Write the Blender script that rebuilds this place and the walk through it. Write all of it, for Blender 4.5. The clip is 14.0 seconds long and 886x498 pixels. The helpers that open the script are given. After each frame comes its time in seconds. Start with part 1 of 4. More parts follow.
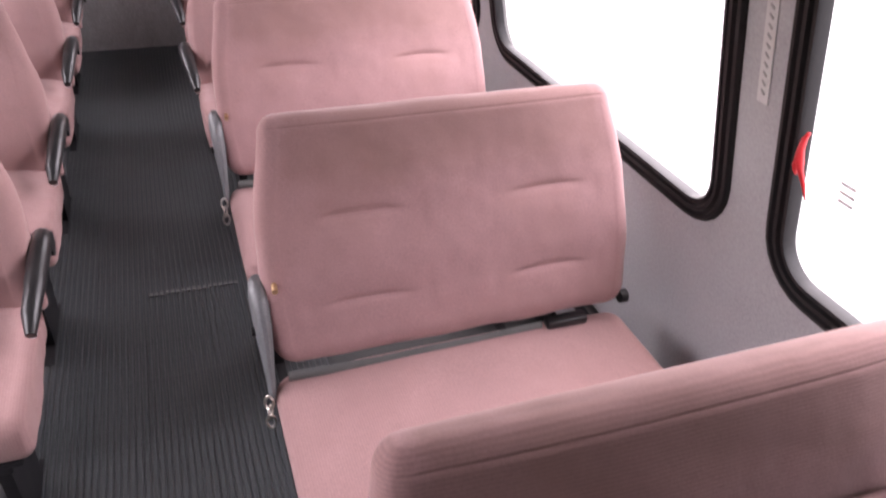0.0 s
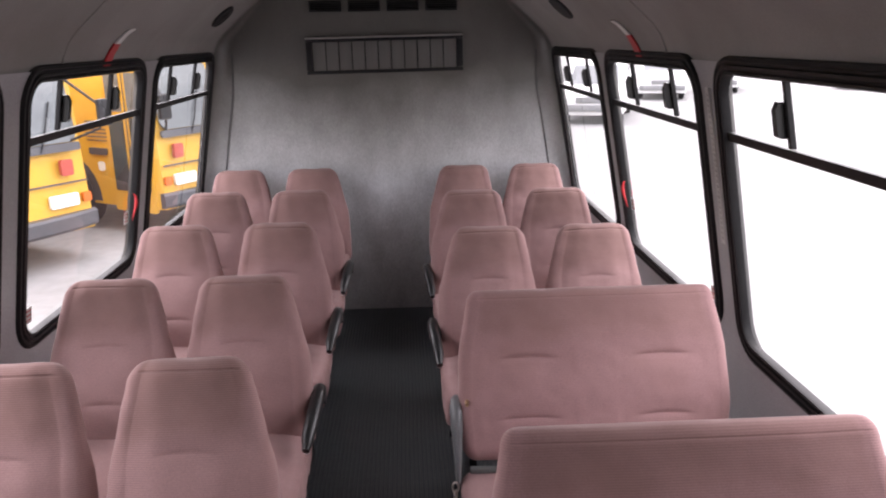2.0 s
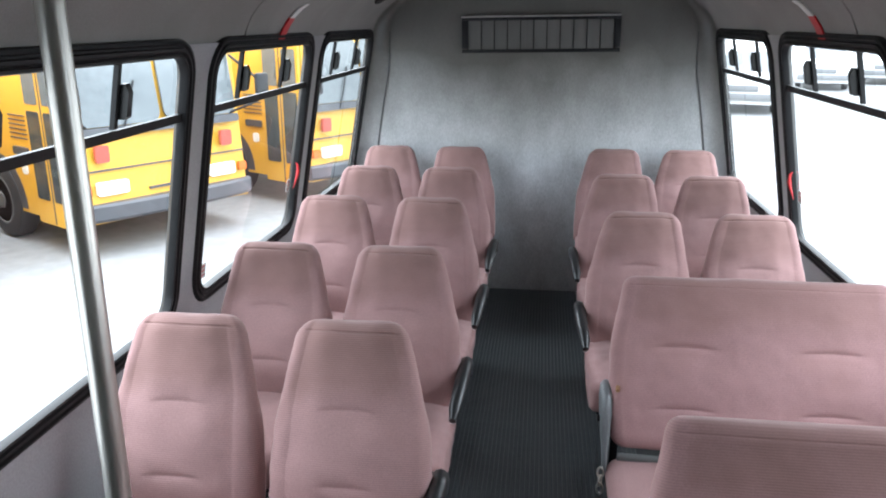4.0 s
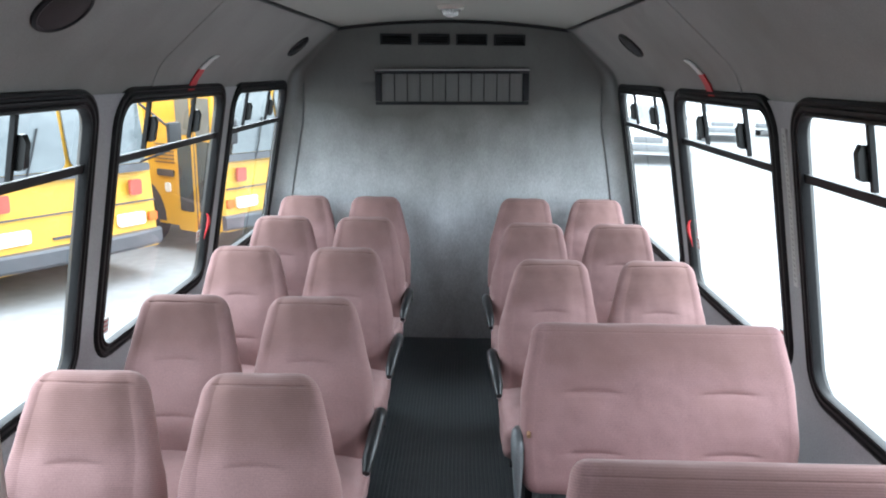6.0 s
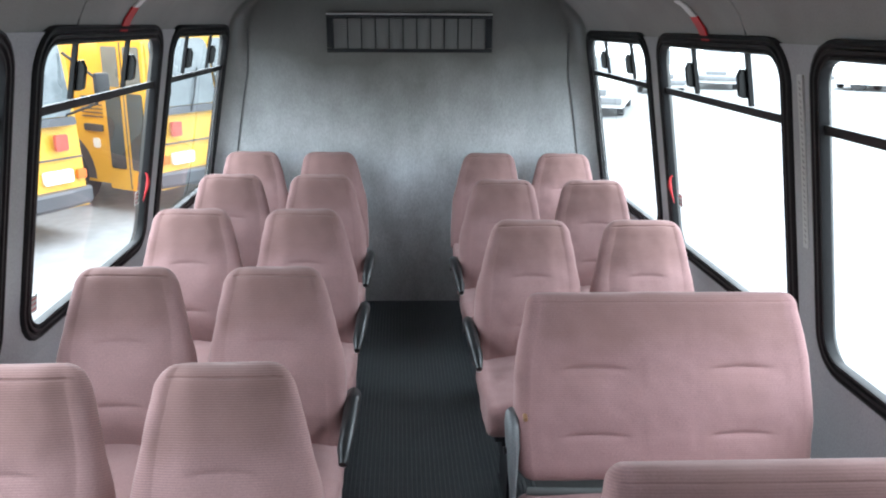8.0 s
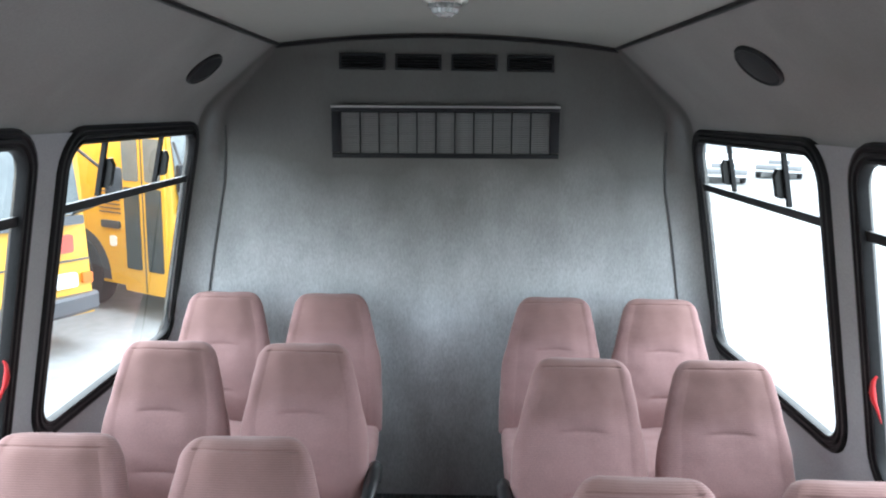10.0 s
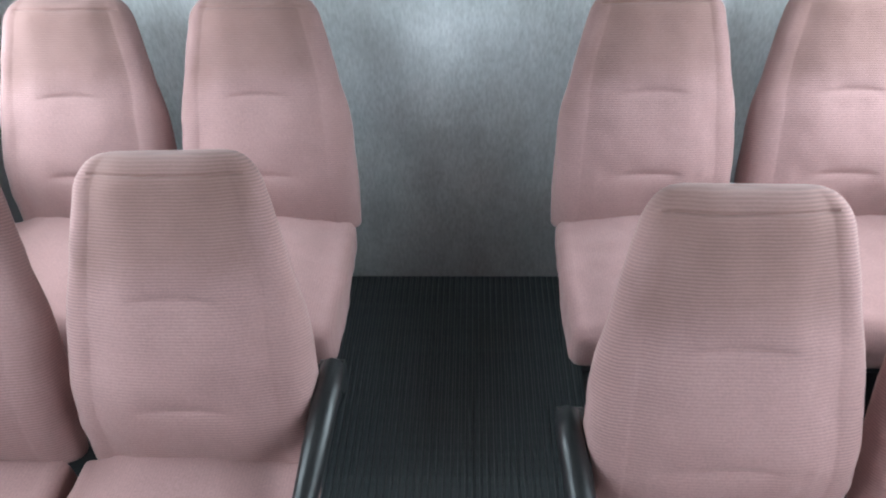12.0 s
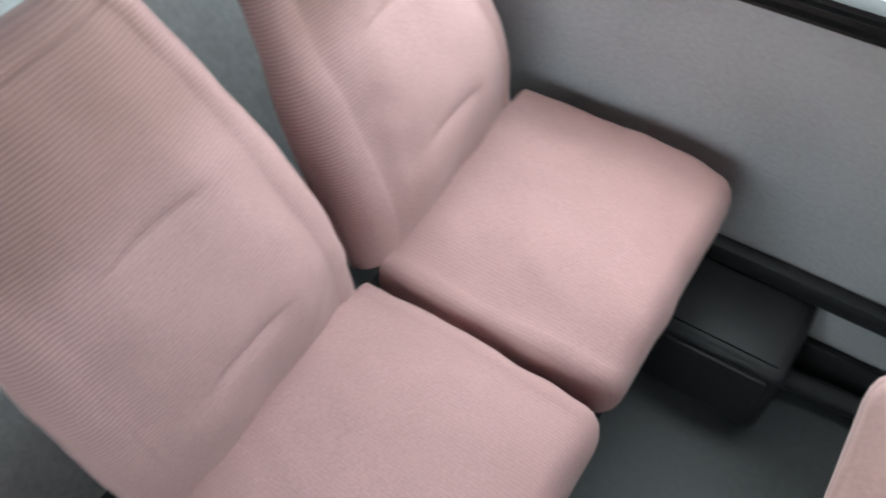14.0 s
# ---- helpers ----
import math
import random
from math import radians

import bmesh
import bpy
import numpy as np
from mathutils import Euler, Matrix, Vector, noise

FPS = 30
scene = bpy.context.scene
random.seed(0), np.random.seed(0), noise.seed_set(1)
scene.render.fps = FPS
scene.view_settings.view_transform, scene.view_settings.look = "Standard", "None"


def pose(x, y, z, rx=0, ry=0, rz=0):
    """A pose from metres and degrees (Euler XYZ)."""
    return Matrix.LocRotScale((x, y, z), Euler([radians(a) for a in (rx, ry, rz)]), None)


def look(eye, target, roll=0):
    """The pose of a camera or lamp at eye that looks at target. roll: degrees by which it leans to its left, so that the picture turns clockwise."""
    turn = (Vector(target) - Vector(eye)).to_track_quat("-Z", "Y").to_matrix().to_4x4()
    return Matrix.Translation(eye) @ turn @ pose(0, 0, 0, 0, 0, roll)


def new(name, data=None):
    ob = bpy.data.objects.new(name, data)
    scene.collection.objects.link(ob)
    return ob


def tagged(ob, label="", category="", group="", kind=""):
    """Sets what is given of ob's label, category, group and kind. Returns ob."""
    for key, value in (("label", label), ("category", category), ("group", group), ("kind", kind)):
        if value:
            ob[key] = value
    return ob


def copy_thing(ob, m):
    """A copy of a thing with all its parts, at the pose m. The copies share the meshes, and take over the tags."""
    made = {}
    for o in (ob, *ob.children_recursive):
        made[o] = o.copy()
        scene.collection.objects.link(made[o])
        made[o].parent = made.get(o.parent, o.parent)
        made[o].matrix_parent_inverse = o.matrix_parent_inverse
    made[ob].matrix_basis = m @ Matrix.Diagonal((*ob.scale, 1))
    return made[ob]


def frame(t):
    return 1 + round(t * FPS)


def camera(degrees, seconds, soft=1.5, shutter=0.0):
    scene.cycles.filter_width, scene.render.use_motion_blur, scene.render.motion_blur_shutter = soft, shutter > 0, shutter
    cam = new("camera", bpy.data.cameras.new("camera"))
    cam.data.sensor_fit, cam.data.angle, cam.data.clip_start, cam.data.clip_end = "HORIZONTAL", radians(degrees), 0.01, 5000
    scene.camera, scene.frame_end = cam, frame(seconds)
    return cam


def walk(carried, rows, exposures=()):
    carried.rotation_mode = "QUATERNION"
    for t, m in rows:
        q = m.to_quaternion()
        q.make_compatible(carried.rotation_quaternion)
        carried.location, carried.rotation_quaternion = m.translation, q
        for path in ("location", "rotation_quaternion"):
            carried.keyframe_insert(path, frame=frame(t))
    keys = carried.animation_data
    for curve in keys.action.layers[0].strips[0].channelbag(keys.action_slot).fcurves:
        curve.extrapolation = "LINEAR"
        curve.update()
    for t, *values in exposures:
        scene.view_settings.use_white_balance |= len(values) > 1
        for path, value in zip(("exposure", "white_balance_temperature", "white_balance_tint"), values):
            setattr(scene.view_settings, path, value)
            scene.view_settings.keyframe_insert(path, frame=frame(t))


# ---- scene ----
cam = camera(59.5, 14.0, soft=2.0, shutter=0.2)
PATH = [
    (0, (0.149, 0.001, 1.597), (0.734, 1.574, 0.509), 2.2),
    (0.5, (0.167, 0.025, 1.657), (0.669, 1.769, 0.816), 1.4),
    (1, (0.171, 0.043, 1.709), (0.538, 1.887, 1.026), -0.3),
    (1.5, (0.145, 0.046, 1.74), (0.373, 1.953, 1.182), -1.1),
    (2, (0.113, 0.039, 1.74), (0.2, 1.967, 1.213), -1.0),
    (2.5, (0.075, 0.039, 1.749), (0.001, 1.959, 1.192), -1.3),
    (3, (0.041, 0.036, 1.738), (-0.16, 1.948, 1.183), -0.6),
    (3.2, (0.026, 0.035, 1.733), (-0.218, 1.94, 1.175), -0.2),
    (5.3, (0.038, 0.018, 1.723), (-0.182, 1.922, 1.152), -0.0),
    (5.5, (0.05, 0.019, 1.73), (-0.093, 1.951, 1.232), 0.5),
    (6, (0.055, 0.012, 1.734), (0.015, 1.962, 1.29), 0.6),
    (6.5, (0.048, 0.017, 1.737), (0.018, 1.962, 1.272), 0.3),
    (7, (0.018, 0.012, 1.729), (0.027, 1.948, 1.225), 0.9),
    (7.2, (-0.014, 0.033, 1.714), (0.026, 1.969, 1.214), 0.6),
    (9.3, (-0.08, 1.082, 1.69), (0.087, 2.959, 1.02), 2.1),
    (9.5, (-0.062, 1.239, 1.708), (0.052, 3.164, 1.179), 0.8),
    (10, (0.021, 1.635, 1.733), (0.007, 3.604, 1.383), 0.9),
    (10.5, (0.031, 2.002, 1.697), (0.013, 3.942, 1.214), -0.4),
    (11, (-0.026, 2.339, 1.702), (0.028, 4.161, 0.878), 1.5),
    (11.5, (-0.01, 2.696, 1.658), (-0.01, 4.416, 0.637), 0.3),
    (12, (0.049, 3.028, 1.601), (-0.034, 4.603, 0.371), -1.9),
    (12.5, (-0.007, 3.368, 1.549), (-0.046, 4.714, 0.071), 0.5),
    (13, (-0.009, 3.614, 1.49), (0.108, 4.879, -0.055), -0.6),
    (13.5, (0.129, 3.898, 1.47), (0.572, 5.131, -0.042), -5.9),
    (14, (0.234, 4.089, 1.433), (1.148, 4.784, -0.204), -4.6),
]
EXPOSURES = [
    (0.0, 4.15, 7650, 34), (0.5, 3.93, 7650, 33), (1.0, 3.38, 7650, 27), (1.5, 2.93, 7650, 26), (2.0, 3.15, 7550, 28),
    (2.5, 3.48, 7550, 23), (3.0, 3.63, 7150, 17), (5.5, 3.63, 6450, 7), (10.0, 3.73, 6450, 7), (11.0, 3.88, 6550, 7),
    (12.0, 4.11, 6450, 3), (12.5, 4.51, 6350, 3), (13.0, 4.71, 6350, -2), (13.5, 4.78, 6450, -3), (14.0, 4.16, 6750, 1),
]
walk(cam, [(t, look(eye, target, roll)) for t, eye, target, roll in PATH], EXPOSURES)
SKY, SUN = 0.075, 1.5
BUS_A = (-4.62, 9.2, 59.0)

# ---- world, sun, exposure ----
world = bpy.data.worlds.new("sky")
scene.world = world
world.use_nodes = True
wn = world.node_tree
sky = wn.nodes.new("ShaderNodeTexSky")
sky.sky_type, sky.sun_disc = "NISHITA", False
sky.sun_elevation, sky.sun_rotation = radians(60), radians(0)
sky.air_density, sky.dust_density, sky.ozone_density = 1.0, 1.0, 1.0
haze = wn.nodes.new("ShaderNodeHueSaturation")  # thin overcast greys the blue
haze.inputs["Saturation"].default_value = 0.6
wn.links.new(sky.outputs["Color"], haze.inputs["Color"])
wn.links.new(haze.outputs["Color"], wn.nodes["Background"].inputs["Color"])
wn.nodes["Background"].inputs["Strength"].default_value = SKY

sun_data = bpy.data.lights.new("sun", "SUN")
sun_data.energy, sun_data.angle, sun_data.color = SUN, radians(155), (0.85, 0.94, 1.0)
sun = new("sun", sun_data)
sun.matrix_world = look((0, 6, 30), (0, 0, 0))


# ---- materials ----
def mat(name, colour, rough=0.6, metal=0.0, var=0.12, scale=6.0, fine=80.0, bump=0.15, bump_dist=0.002, stretch=(1, 1, 1), stain=None, sheen=0.0, spec=0.5):
    """A surface with broad mottling, fine grain and a little relief, at real size."""
    m = bpy.data.materials.new(name)
    m.use_nodes = True
    t = m.node_tree
    n, l = t.nodes, t.links
    b = n["Principled BSDF"]
    b.inputs["Metallic"].default_value = metal
    b.inputs["Specular IOR Level"].default_value = spec
    if sheen:
        b.inputs["Sheen Weight"].default_value = sheen
        b.inputs["Sheen Roughness"].default_value = 0.5
    tc = n.new("ShaderNodeTexCoord")
    mp = n.new("ShaderNodeMapping")
    mp.inputs["Scale"].default_value = stretch
    l.new(tc.outputs["Object"], mp.inputs["Vector"])
    big, small = n.new("ShaderNodeTexNoise"), n.new("ShaderNodeTexNoise")
    for tex, s, d in ((big, scale, 4), (small, fine, 3)):
        tex.inputs["Scale"].default_value = s
        tex.inputs["Detail"].default_value = d
        l.new(mp.outputs["Vector"], tex.inputs["Vector"])
    mix = n.new("ShaderNodeMath")
    mix.operation = "ADD"
    l.new(big.outputs["Fac"], mix.inputs[0])
    l.new(small.outputs["Fac"], mix.inputs[1])
    ramp = n.new("ShaderNodeMapRange")
    ramp.inputs["From Min"].default_value, ramp.inputs["From Max"].default_value = 0.6, 1.4
    ramp.inputs["To Min"].default_value, ramp.inputs["To Max"].default_value = 1 - var, 1 + var
    l.new(mix.outputs[0], ramp.inputs["Value"])
    mul = n.new("ShaderNodeMix")
    mul.data_type, mul.blend_type = "RGBA", "MULTIPLY"
    mul.inputs["Factor"].default_value = 1
    mul.inputs["A"].default_value = (*colour, 1)
    l.new(ramp.outputs["Result"], mul.inputs["B"])
    out = mul.outputs["Result"]
    if stain:
        dirt = n.new("ShaderNodeTexNoise")
        dirt.inputs["Scale"].default_value, dirt.inputs["Detail"].default_value = stain[1], 5
        l.new(tc.outputs["Object"], dirt.inputs["Vector"])
        dr = n.new("ShaderNodeMapRange")
        dr.inputs["From Min"].default_value, dr.inputs["From Max"].default_value = 0.48, 0.72
        dr.inputs["To Max"].default_value = stain[2]
        l.new(dirt.outputs["Fac"], dr.inputs["Value"])
        sm = n.new("ShaderNodeMix")
        sm.data_type = "RGBA"
        l.new(dr.outputs["Result"], sm.inputs["Factor"])
        l.new(out, sm.inputs["A"])
        sm.inputs["B"].default_value = (*stain[0], 1)
        out = sm.outputs["Result"]
    l.new(out, b.inputs["Base Color"])
    rr = n.new("ShaderNodeMapRange")
    rr.inputs["To Min"].default_value, rr.inputs["To Max"].default_value = max(rough - 0.08, 0.02), min(rough + 0.08, 1)
    l.new(big.outputs["Fac"], rr.inputs["Value"])
    l.new(rr.outputs["Result"], b.inputs["Roughness"])
    if bump:
        bp = n.new("ShaderNodeBump")
        bp.inputs["Strength"].default_value, bp.inputs["Distance"].default_value = bump, bump_dist
        l.new(small.outputs["Fac"], bp.inputs["Height"])
        l.new(bp.outputs["Normal"], b.inputs["Normal"])
    return m


def fabric(name, colour, worn, rib_axis="Z", pitch=0.0052, soiled=0.0, panel=(0.345, 0.170, 0.20), cord_depth=0.22):
    """Ribbed moquette: fine cord lines across, faded rubbed patches and short pile."""
    m = mat(name, colour, rough=0.9, var=0.17, scale=4.5, fine=260, bump=0.25, bump_dist=0.001, stain=(worn, 4.0, 0.7), sheen=0.12, spec=0.12)
    t = m.node_tree
    n, l = t.nodes, t.links
    b = n["Principled BSDF"]
    tc = n.new("ShaderNodeTexCoord")
    wave = n.new("ShaderNodeTexWave")
    wave.wave_type, wave.bands_direction = "BANDS", rib_axis
    wave.inputs["Scale"].default_value = 0.314 / pitch
    wave.inputs["Distortion"].default_value = 1.5
    wave.inputs["Detail"].default_value = 2
    wave.inputs["Detail Scale"].default_value = 0.5
    l.new(tc.outputs["Object"], wave.inputs["Vector"])
    old = b.inputs["Normal"].links[0].from_node
    bp = n.new("ShaderNodeBump")
    bp.inputs["Strength"].default_value, bp.inputs["Distance"].default_value = cord_depth, 0.0012
    l.new(wave.outputs["Fac"], bp.inputs["Height"])
    l.new(old.outputs["Normal"], bp.inputs["Normal"])
    puck, soft = n.new("ShaderNodeTexNoise"), n.new("ShaderNodeBump")
    puck.inputs["Scale"].default_value, puck.inputs["Detail"].default_value = 9.0, 2
    l.new(tc.outputs["Object"], puck.inputs["Vector"])
    soft.inputs["Strength"].default_value, soft.inputs["Distance"].default_value = 0.35, 0.008
    l.new(puck.outputs["Fac"], soft.inputs["Height"])
    l.new(bp.outputs["Normal"], soft.inputs["Normal"])
    l.new(soft.outputs["Normal"], b.inputs["Normal"])
    base = b.inputs["Base Color"].links[0].from_socket
    if soiled:
        # the sewn head panel has gone brown with use: above the upper crease, inside the side seams
        def calc(op, a, b=None, c=None, clamp=False):
            q = n.new("ShaderNodeMath")
            q.operation, q.use_clamp = op, clamp
            for i, v in enumerate((a, b, c)):
                if v is None:
                    continue
                if isinstance(v, (int, float)):
                    q.inputs[i].default_value = v
                else:
                    l.new(v, q.inputs[i])
            return q.outputs[0]

        z0, x0, slope = panel
        sep, nz, tint = (n.new(k) for k in ("ShaderNodeSeparateXYZ", "ShaderNodeTexNoise", "ShaderNodeMix"))
        nz.inputs["Scale"].default_value = 11
        l.new(tc.outputs["Object"], sep.inputs[0])
        l.new(tc.outputs["Object"], nz.inputs["Vector"])
        wob = calc("MULTIPLY_ADD", nz.outputs["Fac"], 0.05, -0.025)
        over = calc("SUBTRACT", calc("ADD", sep.outputs["Z"], wob), z0)
        fade_z = calc("MULTIPLY", over, 1 / 0.06, clamp=True)
        side = calc("MULTIPLY_ADD", calc("SUBTRACT", sep.outputs["Z"], z0), -slope, x0)
        fade_x = calc("MULTIPLY", calc("SUBTRACT", calc("ADD", side, wob), calc("ABSOLUTE", sep.outputs["X"])), 1 / 0.025, clamp=True)
        blot = calc("MULTIPLY_ADD", nz.outputs["Fac"], 0.9, 0.55)
        fac = calc("MULTIPLY", calc("MULTIPLY", fade_z, fade_x), calc("MULTIPLY", blot, soiled), clamp=True)
        tint.data_type = "RGBA"
        l.new(fac, tint.inputs["Factor"])
        l.new(base, tint.inputs["A"])
        tint.inputs["B"].default_value = (0.205, 0.117, 0.1, 1)
        base = tint.outputs["Result"]
    # the cord is rubbed flat in patches
    rub, flat_, cord = n.new("ShaderNodeTexNoise"), n.new("ShaderNodeMapRange"), n.new("ShaderNodeMath")
    rub.inputs["Scale"].default_value, rub.inputs["Detail"].default_value = 5.0, 2
    l.new(tc.outputs["Object"], rub.inputs["Vector"])
    flat_.inputs["From Min"].default_value, flat_.inputs["From Max"].default_value = 0.36, 0.60
    flat_.inputs["To Min"].default_value, flat_.inputs["To Max"].default_value = 0.04, cord_depth
    l.new(rub.outputs["Fac"], flat_.inputs["Value"])
    dark = n.new("ShaderNodeMix")
    dark.data_type, dark.blend_type = "RGBA", "MULTIPLY"
    dark.inputs["Factor"].default_value = 1
    dip = n.new("ShaderNodeMath")
    dip.operation = "SUBTRACT"
    dip.inputs[0].default_value = 1.0
    l.new(wave.outputs["Fac"], dip.inputs[1])
    cord.operation = "MULTIPLY"
    l.new(dip.outputs[0], cord.inputs[0])
    l.new(flat_.outputs["Result"], cord.inputs[1])
    rng = n.new("ShaderNodeMath")
    rng.operation = "SUBTRACT"
    rng.inputs[0].default_value = 1.06
    l.new(cord.outputs[0], rng.inputs[1])
    l.new(base, dark.inputs["A"])
    l.new(rng.outputs[0], dark.inputs["B"])
    info, own, each = n.new("ShaderNodeObjectInfo"), n.new("ShaderNodeMapRange"), n.new("ShaderNodeMix")
    own.inputs["To Min"].default_value, own.inputs["To Max"].default_value = 0.92, 1.05
    each.data_type, each.blend_type = "RGBA", "MULTIPLY"
    each.inputs["Factor"].default_value = 1
    l.new(info.outputs["Random"], own.inputs["Value"])
    l.new(dark.outputs["Result"], each.inputs["A"])
    l.new(own.outputs["Result"], each.inputs["B"])
    l.new(each.outputs["Result"], b.inputs["Base Color"])
    return m


def glass(name, tint):
    m = bpy.data.materials.new(name)
    m.use_nodes = True
    t = m.node_tree
    n, l = t.nodes, t.links
    n.remove(n["Principled BSDF"])
    clear, gloss, mix, fr, pw = (n.new(k) for k in ("ShaderNodeBsdfTransparent", "ShaderNodeBsdfGlossy", "ShaderNodeMixShader", "ShaderNodeLayerWeight", "ShaderNodeMath"))
    pw.operation = "POWER"
    pw.inputs[1].default_value = 5.0
    clear.inputs["Color"].default_value = (*tint, 1)
    gloss.inputs["Roughness"].default_value = 0.02
    fr.inputs["Blend"].default_value = 0.5
    add = n.new("ShaderNodeMath")
    add.operation, add.use_clamp = "MULTIPLY_ADD", True
    add.inputs[1].default_value, add.inputs[2].default_value = 0.9, 0.05
    l.new(fr.outputs["Facing"], pw.inputs[0])
    l.new(pw.outputs[0], add.inputs[0])
    l.new(add.outputs[0], mix.inputs["Fac"])
    l.new(clear.outputs[0], mix.inputs[1])
    l.new(gloss.outputs[0], mix.inputs[2])
    l.new(mix.outputs[0], n["Material Output"].inputs["Surface"])
    return m


MAUVE = fabric("mauve_moquette", (0.326, 0.194, 0.187), (0.262, 0.15, 0.14), soiled=0.5, cord_depth=0.28)
MAUVE_WIDE = fabric("mauve_moquette_bench", (0.32, 0.185, 0.182), (0.262, 0.148, 0.136), soiled=0.45, panel=(0.335, 0.365, 0.12), cord_depth=0.14)
MAUVE_FLAT = fabric("mauve_moquette_cushion", (0.318, 0.188, 0.182), (0.266, 0.154, 0.147), rib_axis="X", cord_depth=0.08)


def dusted_and_shaded(m, colour, z0, z1, amount):
    """Air-return dust and painted shade over a wall: patchy, darker in colour with height."""
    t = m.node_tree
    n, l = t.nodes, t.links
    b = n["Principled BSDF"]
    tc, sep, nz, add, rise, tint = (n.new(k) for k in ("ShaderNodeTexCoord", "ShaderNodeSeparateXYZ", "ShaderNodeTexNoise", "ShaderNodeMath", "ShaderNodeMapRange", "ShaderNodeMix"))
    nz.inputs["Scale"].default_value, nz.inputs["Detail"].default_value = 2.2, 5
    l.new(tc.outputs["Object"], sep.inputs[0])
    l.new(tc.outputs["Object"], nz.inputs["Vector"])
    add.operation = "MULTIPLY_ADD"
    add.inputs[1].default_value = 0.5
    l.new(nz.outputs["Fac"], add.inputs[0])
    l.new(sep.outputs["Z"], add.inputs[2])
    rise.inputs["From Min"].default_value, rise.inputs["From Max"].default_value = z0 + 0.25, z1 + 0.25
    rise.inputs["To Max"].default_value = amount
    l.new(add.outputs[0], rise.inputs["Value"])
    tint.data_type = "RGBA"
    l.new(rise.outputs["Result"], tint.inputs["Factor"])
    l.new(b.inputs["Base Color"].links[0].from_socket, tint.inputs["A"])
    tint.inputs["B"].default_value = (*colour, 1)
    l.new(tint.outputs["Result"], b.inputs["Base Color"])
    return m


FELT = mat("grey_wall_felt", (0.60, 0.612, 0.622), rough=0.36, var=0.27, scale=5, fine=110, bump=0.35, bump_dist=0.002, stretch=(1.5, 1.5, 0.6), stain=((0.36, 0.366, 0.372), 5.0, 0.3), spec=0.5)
# top of the bulkhead felt darkened in its colour, dust and shade together
dusted_and_shaded(FELT, (0.086, 0.082, 0.072), 0.80, 1.52, 0.92)
LINER = mat("grey_side_liner", (0.35, 0.346, 0.356), rough=0.62, var=0.2, scale=4, fine=150, bump=0.25, stain=((0.31, 0.307, 0.303), 2.0, 0.5))
HEAD = mat("grey_headliner_felt", (0.28, 0.272, 0.26), rough=0.85, var=0.12, scale=3.5, fine=170, bump=0.3, stain=((0.19, 0.183, 0.17), 2.5, 0.5))
ROOF_PANEL = mat("light_grey_ceiling_vinyl", (0.36, 0.36, 0.325), rough=0.55, var=0.08, scale=3, fine=60, bump=0.15)
RUBBER = mat("black_ribbed_rubber", (0.054, 0.063, 0.067), rough=0.37, var=0.35, scale=5, fine=60, bump=0.3, stain=((0.07, 0.078, 0.082), 1.6, 0.6))
VINYL = mat("dark_grey_floor_vinyl", (0.032, 0.035, 0.037), rough=0.5, var=0.3, scale=4, fine=70, bump=0.3, stain=((0.06, 0.06, 0.06), 3.0, 0.4))
GASKET = mat("black_window_rubber", (0.012, 0.012, 0.013), spec=0.3, rough=0.52, var=0.25, scale=12, fine=90, bump=0.15)
PLASTIC = mat("dark_grey_plastic", (0.013, 0.0135, 0.0145), rough=0.33, spec=0.42, var=0.2, scale=14, fine=200, bump=0.15)
GREY_PLASTIC = mat("mid_grey_plastic", (0.09, 0.09, 0.09), rough=0.5, var=0.2, scale=14, fine=200, bump=0.15)
WORN_STRIP = mat("worn_pale_floor_strip", (0.17, 0.172, 0.17), rough=0.6, var=0.4, scale=14, fine=90, bump=0.2)
HINGE = mat("grey_hinge_cover", (0.13, 0.135, 0.14), rough=0.35, var=0.25, scale=14, fine=200, bump=0.12)
BLACK_METAL = mat("black_painted_steel", (0.014, 0.014, 0.016), rough=0.5, spec=0.3, var=0.25, scale=10, fine=90, bump=0.1)
STEEL = mat("brushed_stainless_steel", (0.74, 0.72, 0.67), rough=0.3, metal=1.0, var=0.06, scale=8, fine=300, bump=0.05, stretch=(1, 1, 0.1))
TRACK = mat("white_painted_track", (0.5, 0.5, 0.49), rough=0.4, var=0.06, scale=20, fine=200, bump=0.05)
SLAT = mat("grey_painted_louvre", (0.3, 0.3, 0.29), rough=0.5, var=0.15, scale=20, fine=200, bump=0.05)
ALU = mat("pale_aluminium", (0.6, 0.6, 0.6), rough=0.4, metal=0.85, var=0.08, scale=20, fine=200, bump=0.05)
BRASS = mat("worn_brass", (0.55, 0.36, 0.2), rough=0.35, metal=0.9, var=0.1, scale=20, fine=200, bump=0.05)
WEBBING = mat("grey_seat_belt_webbing", (0.095, 0.1, 0.098), rough=0.8, var=0.2, scale=20, fine=400, bump=0.3)
RED = mat("red_plastic", (0.55, 0.02, 0.025), rough=0.4, var=0.1, scale=20, fine=200, bump=0.05)
FADED_RED = mat("faded_red_print", (0.55, 0.16, 0.15), rough=0.5, var=0.1, scale=20, fine=200, bump=0.05)
WHITE_TAG = mat("white_tag", (0.75, 0.75, 0.73), rough=0.5, var=0.06, scale=20, fine=200, bump=0.05)
PANE = glass("window_glass", (0.93, 0.95, 0.94))
LENS = glass("clear_film", (0.97, 0.97, 0.97))
CONCRETE = mat("pale_concrete_yard", (0.225, 0.225, 0.225), rough=0.9, var=0.2, scale=0.35, fine=5, bump=0.3, bump_dist=0.01, stain=((0.20, 0.20, 0.198), 0.25, 0.6))
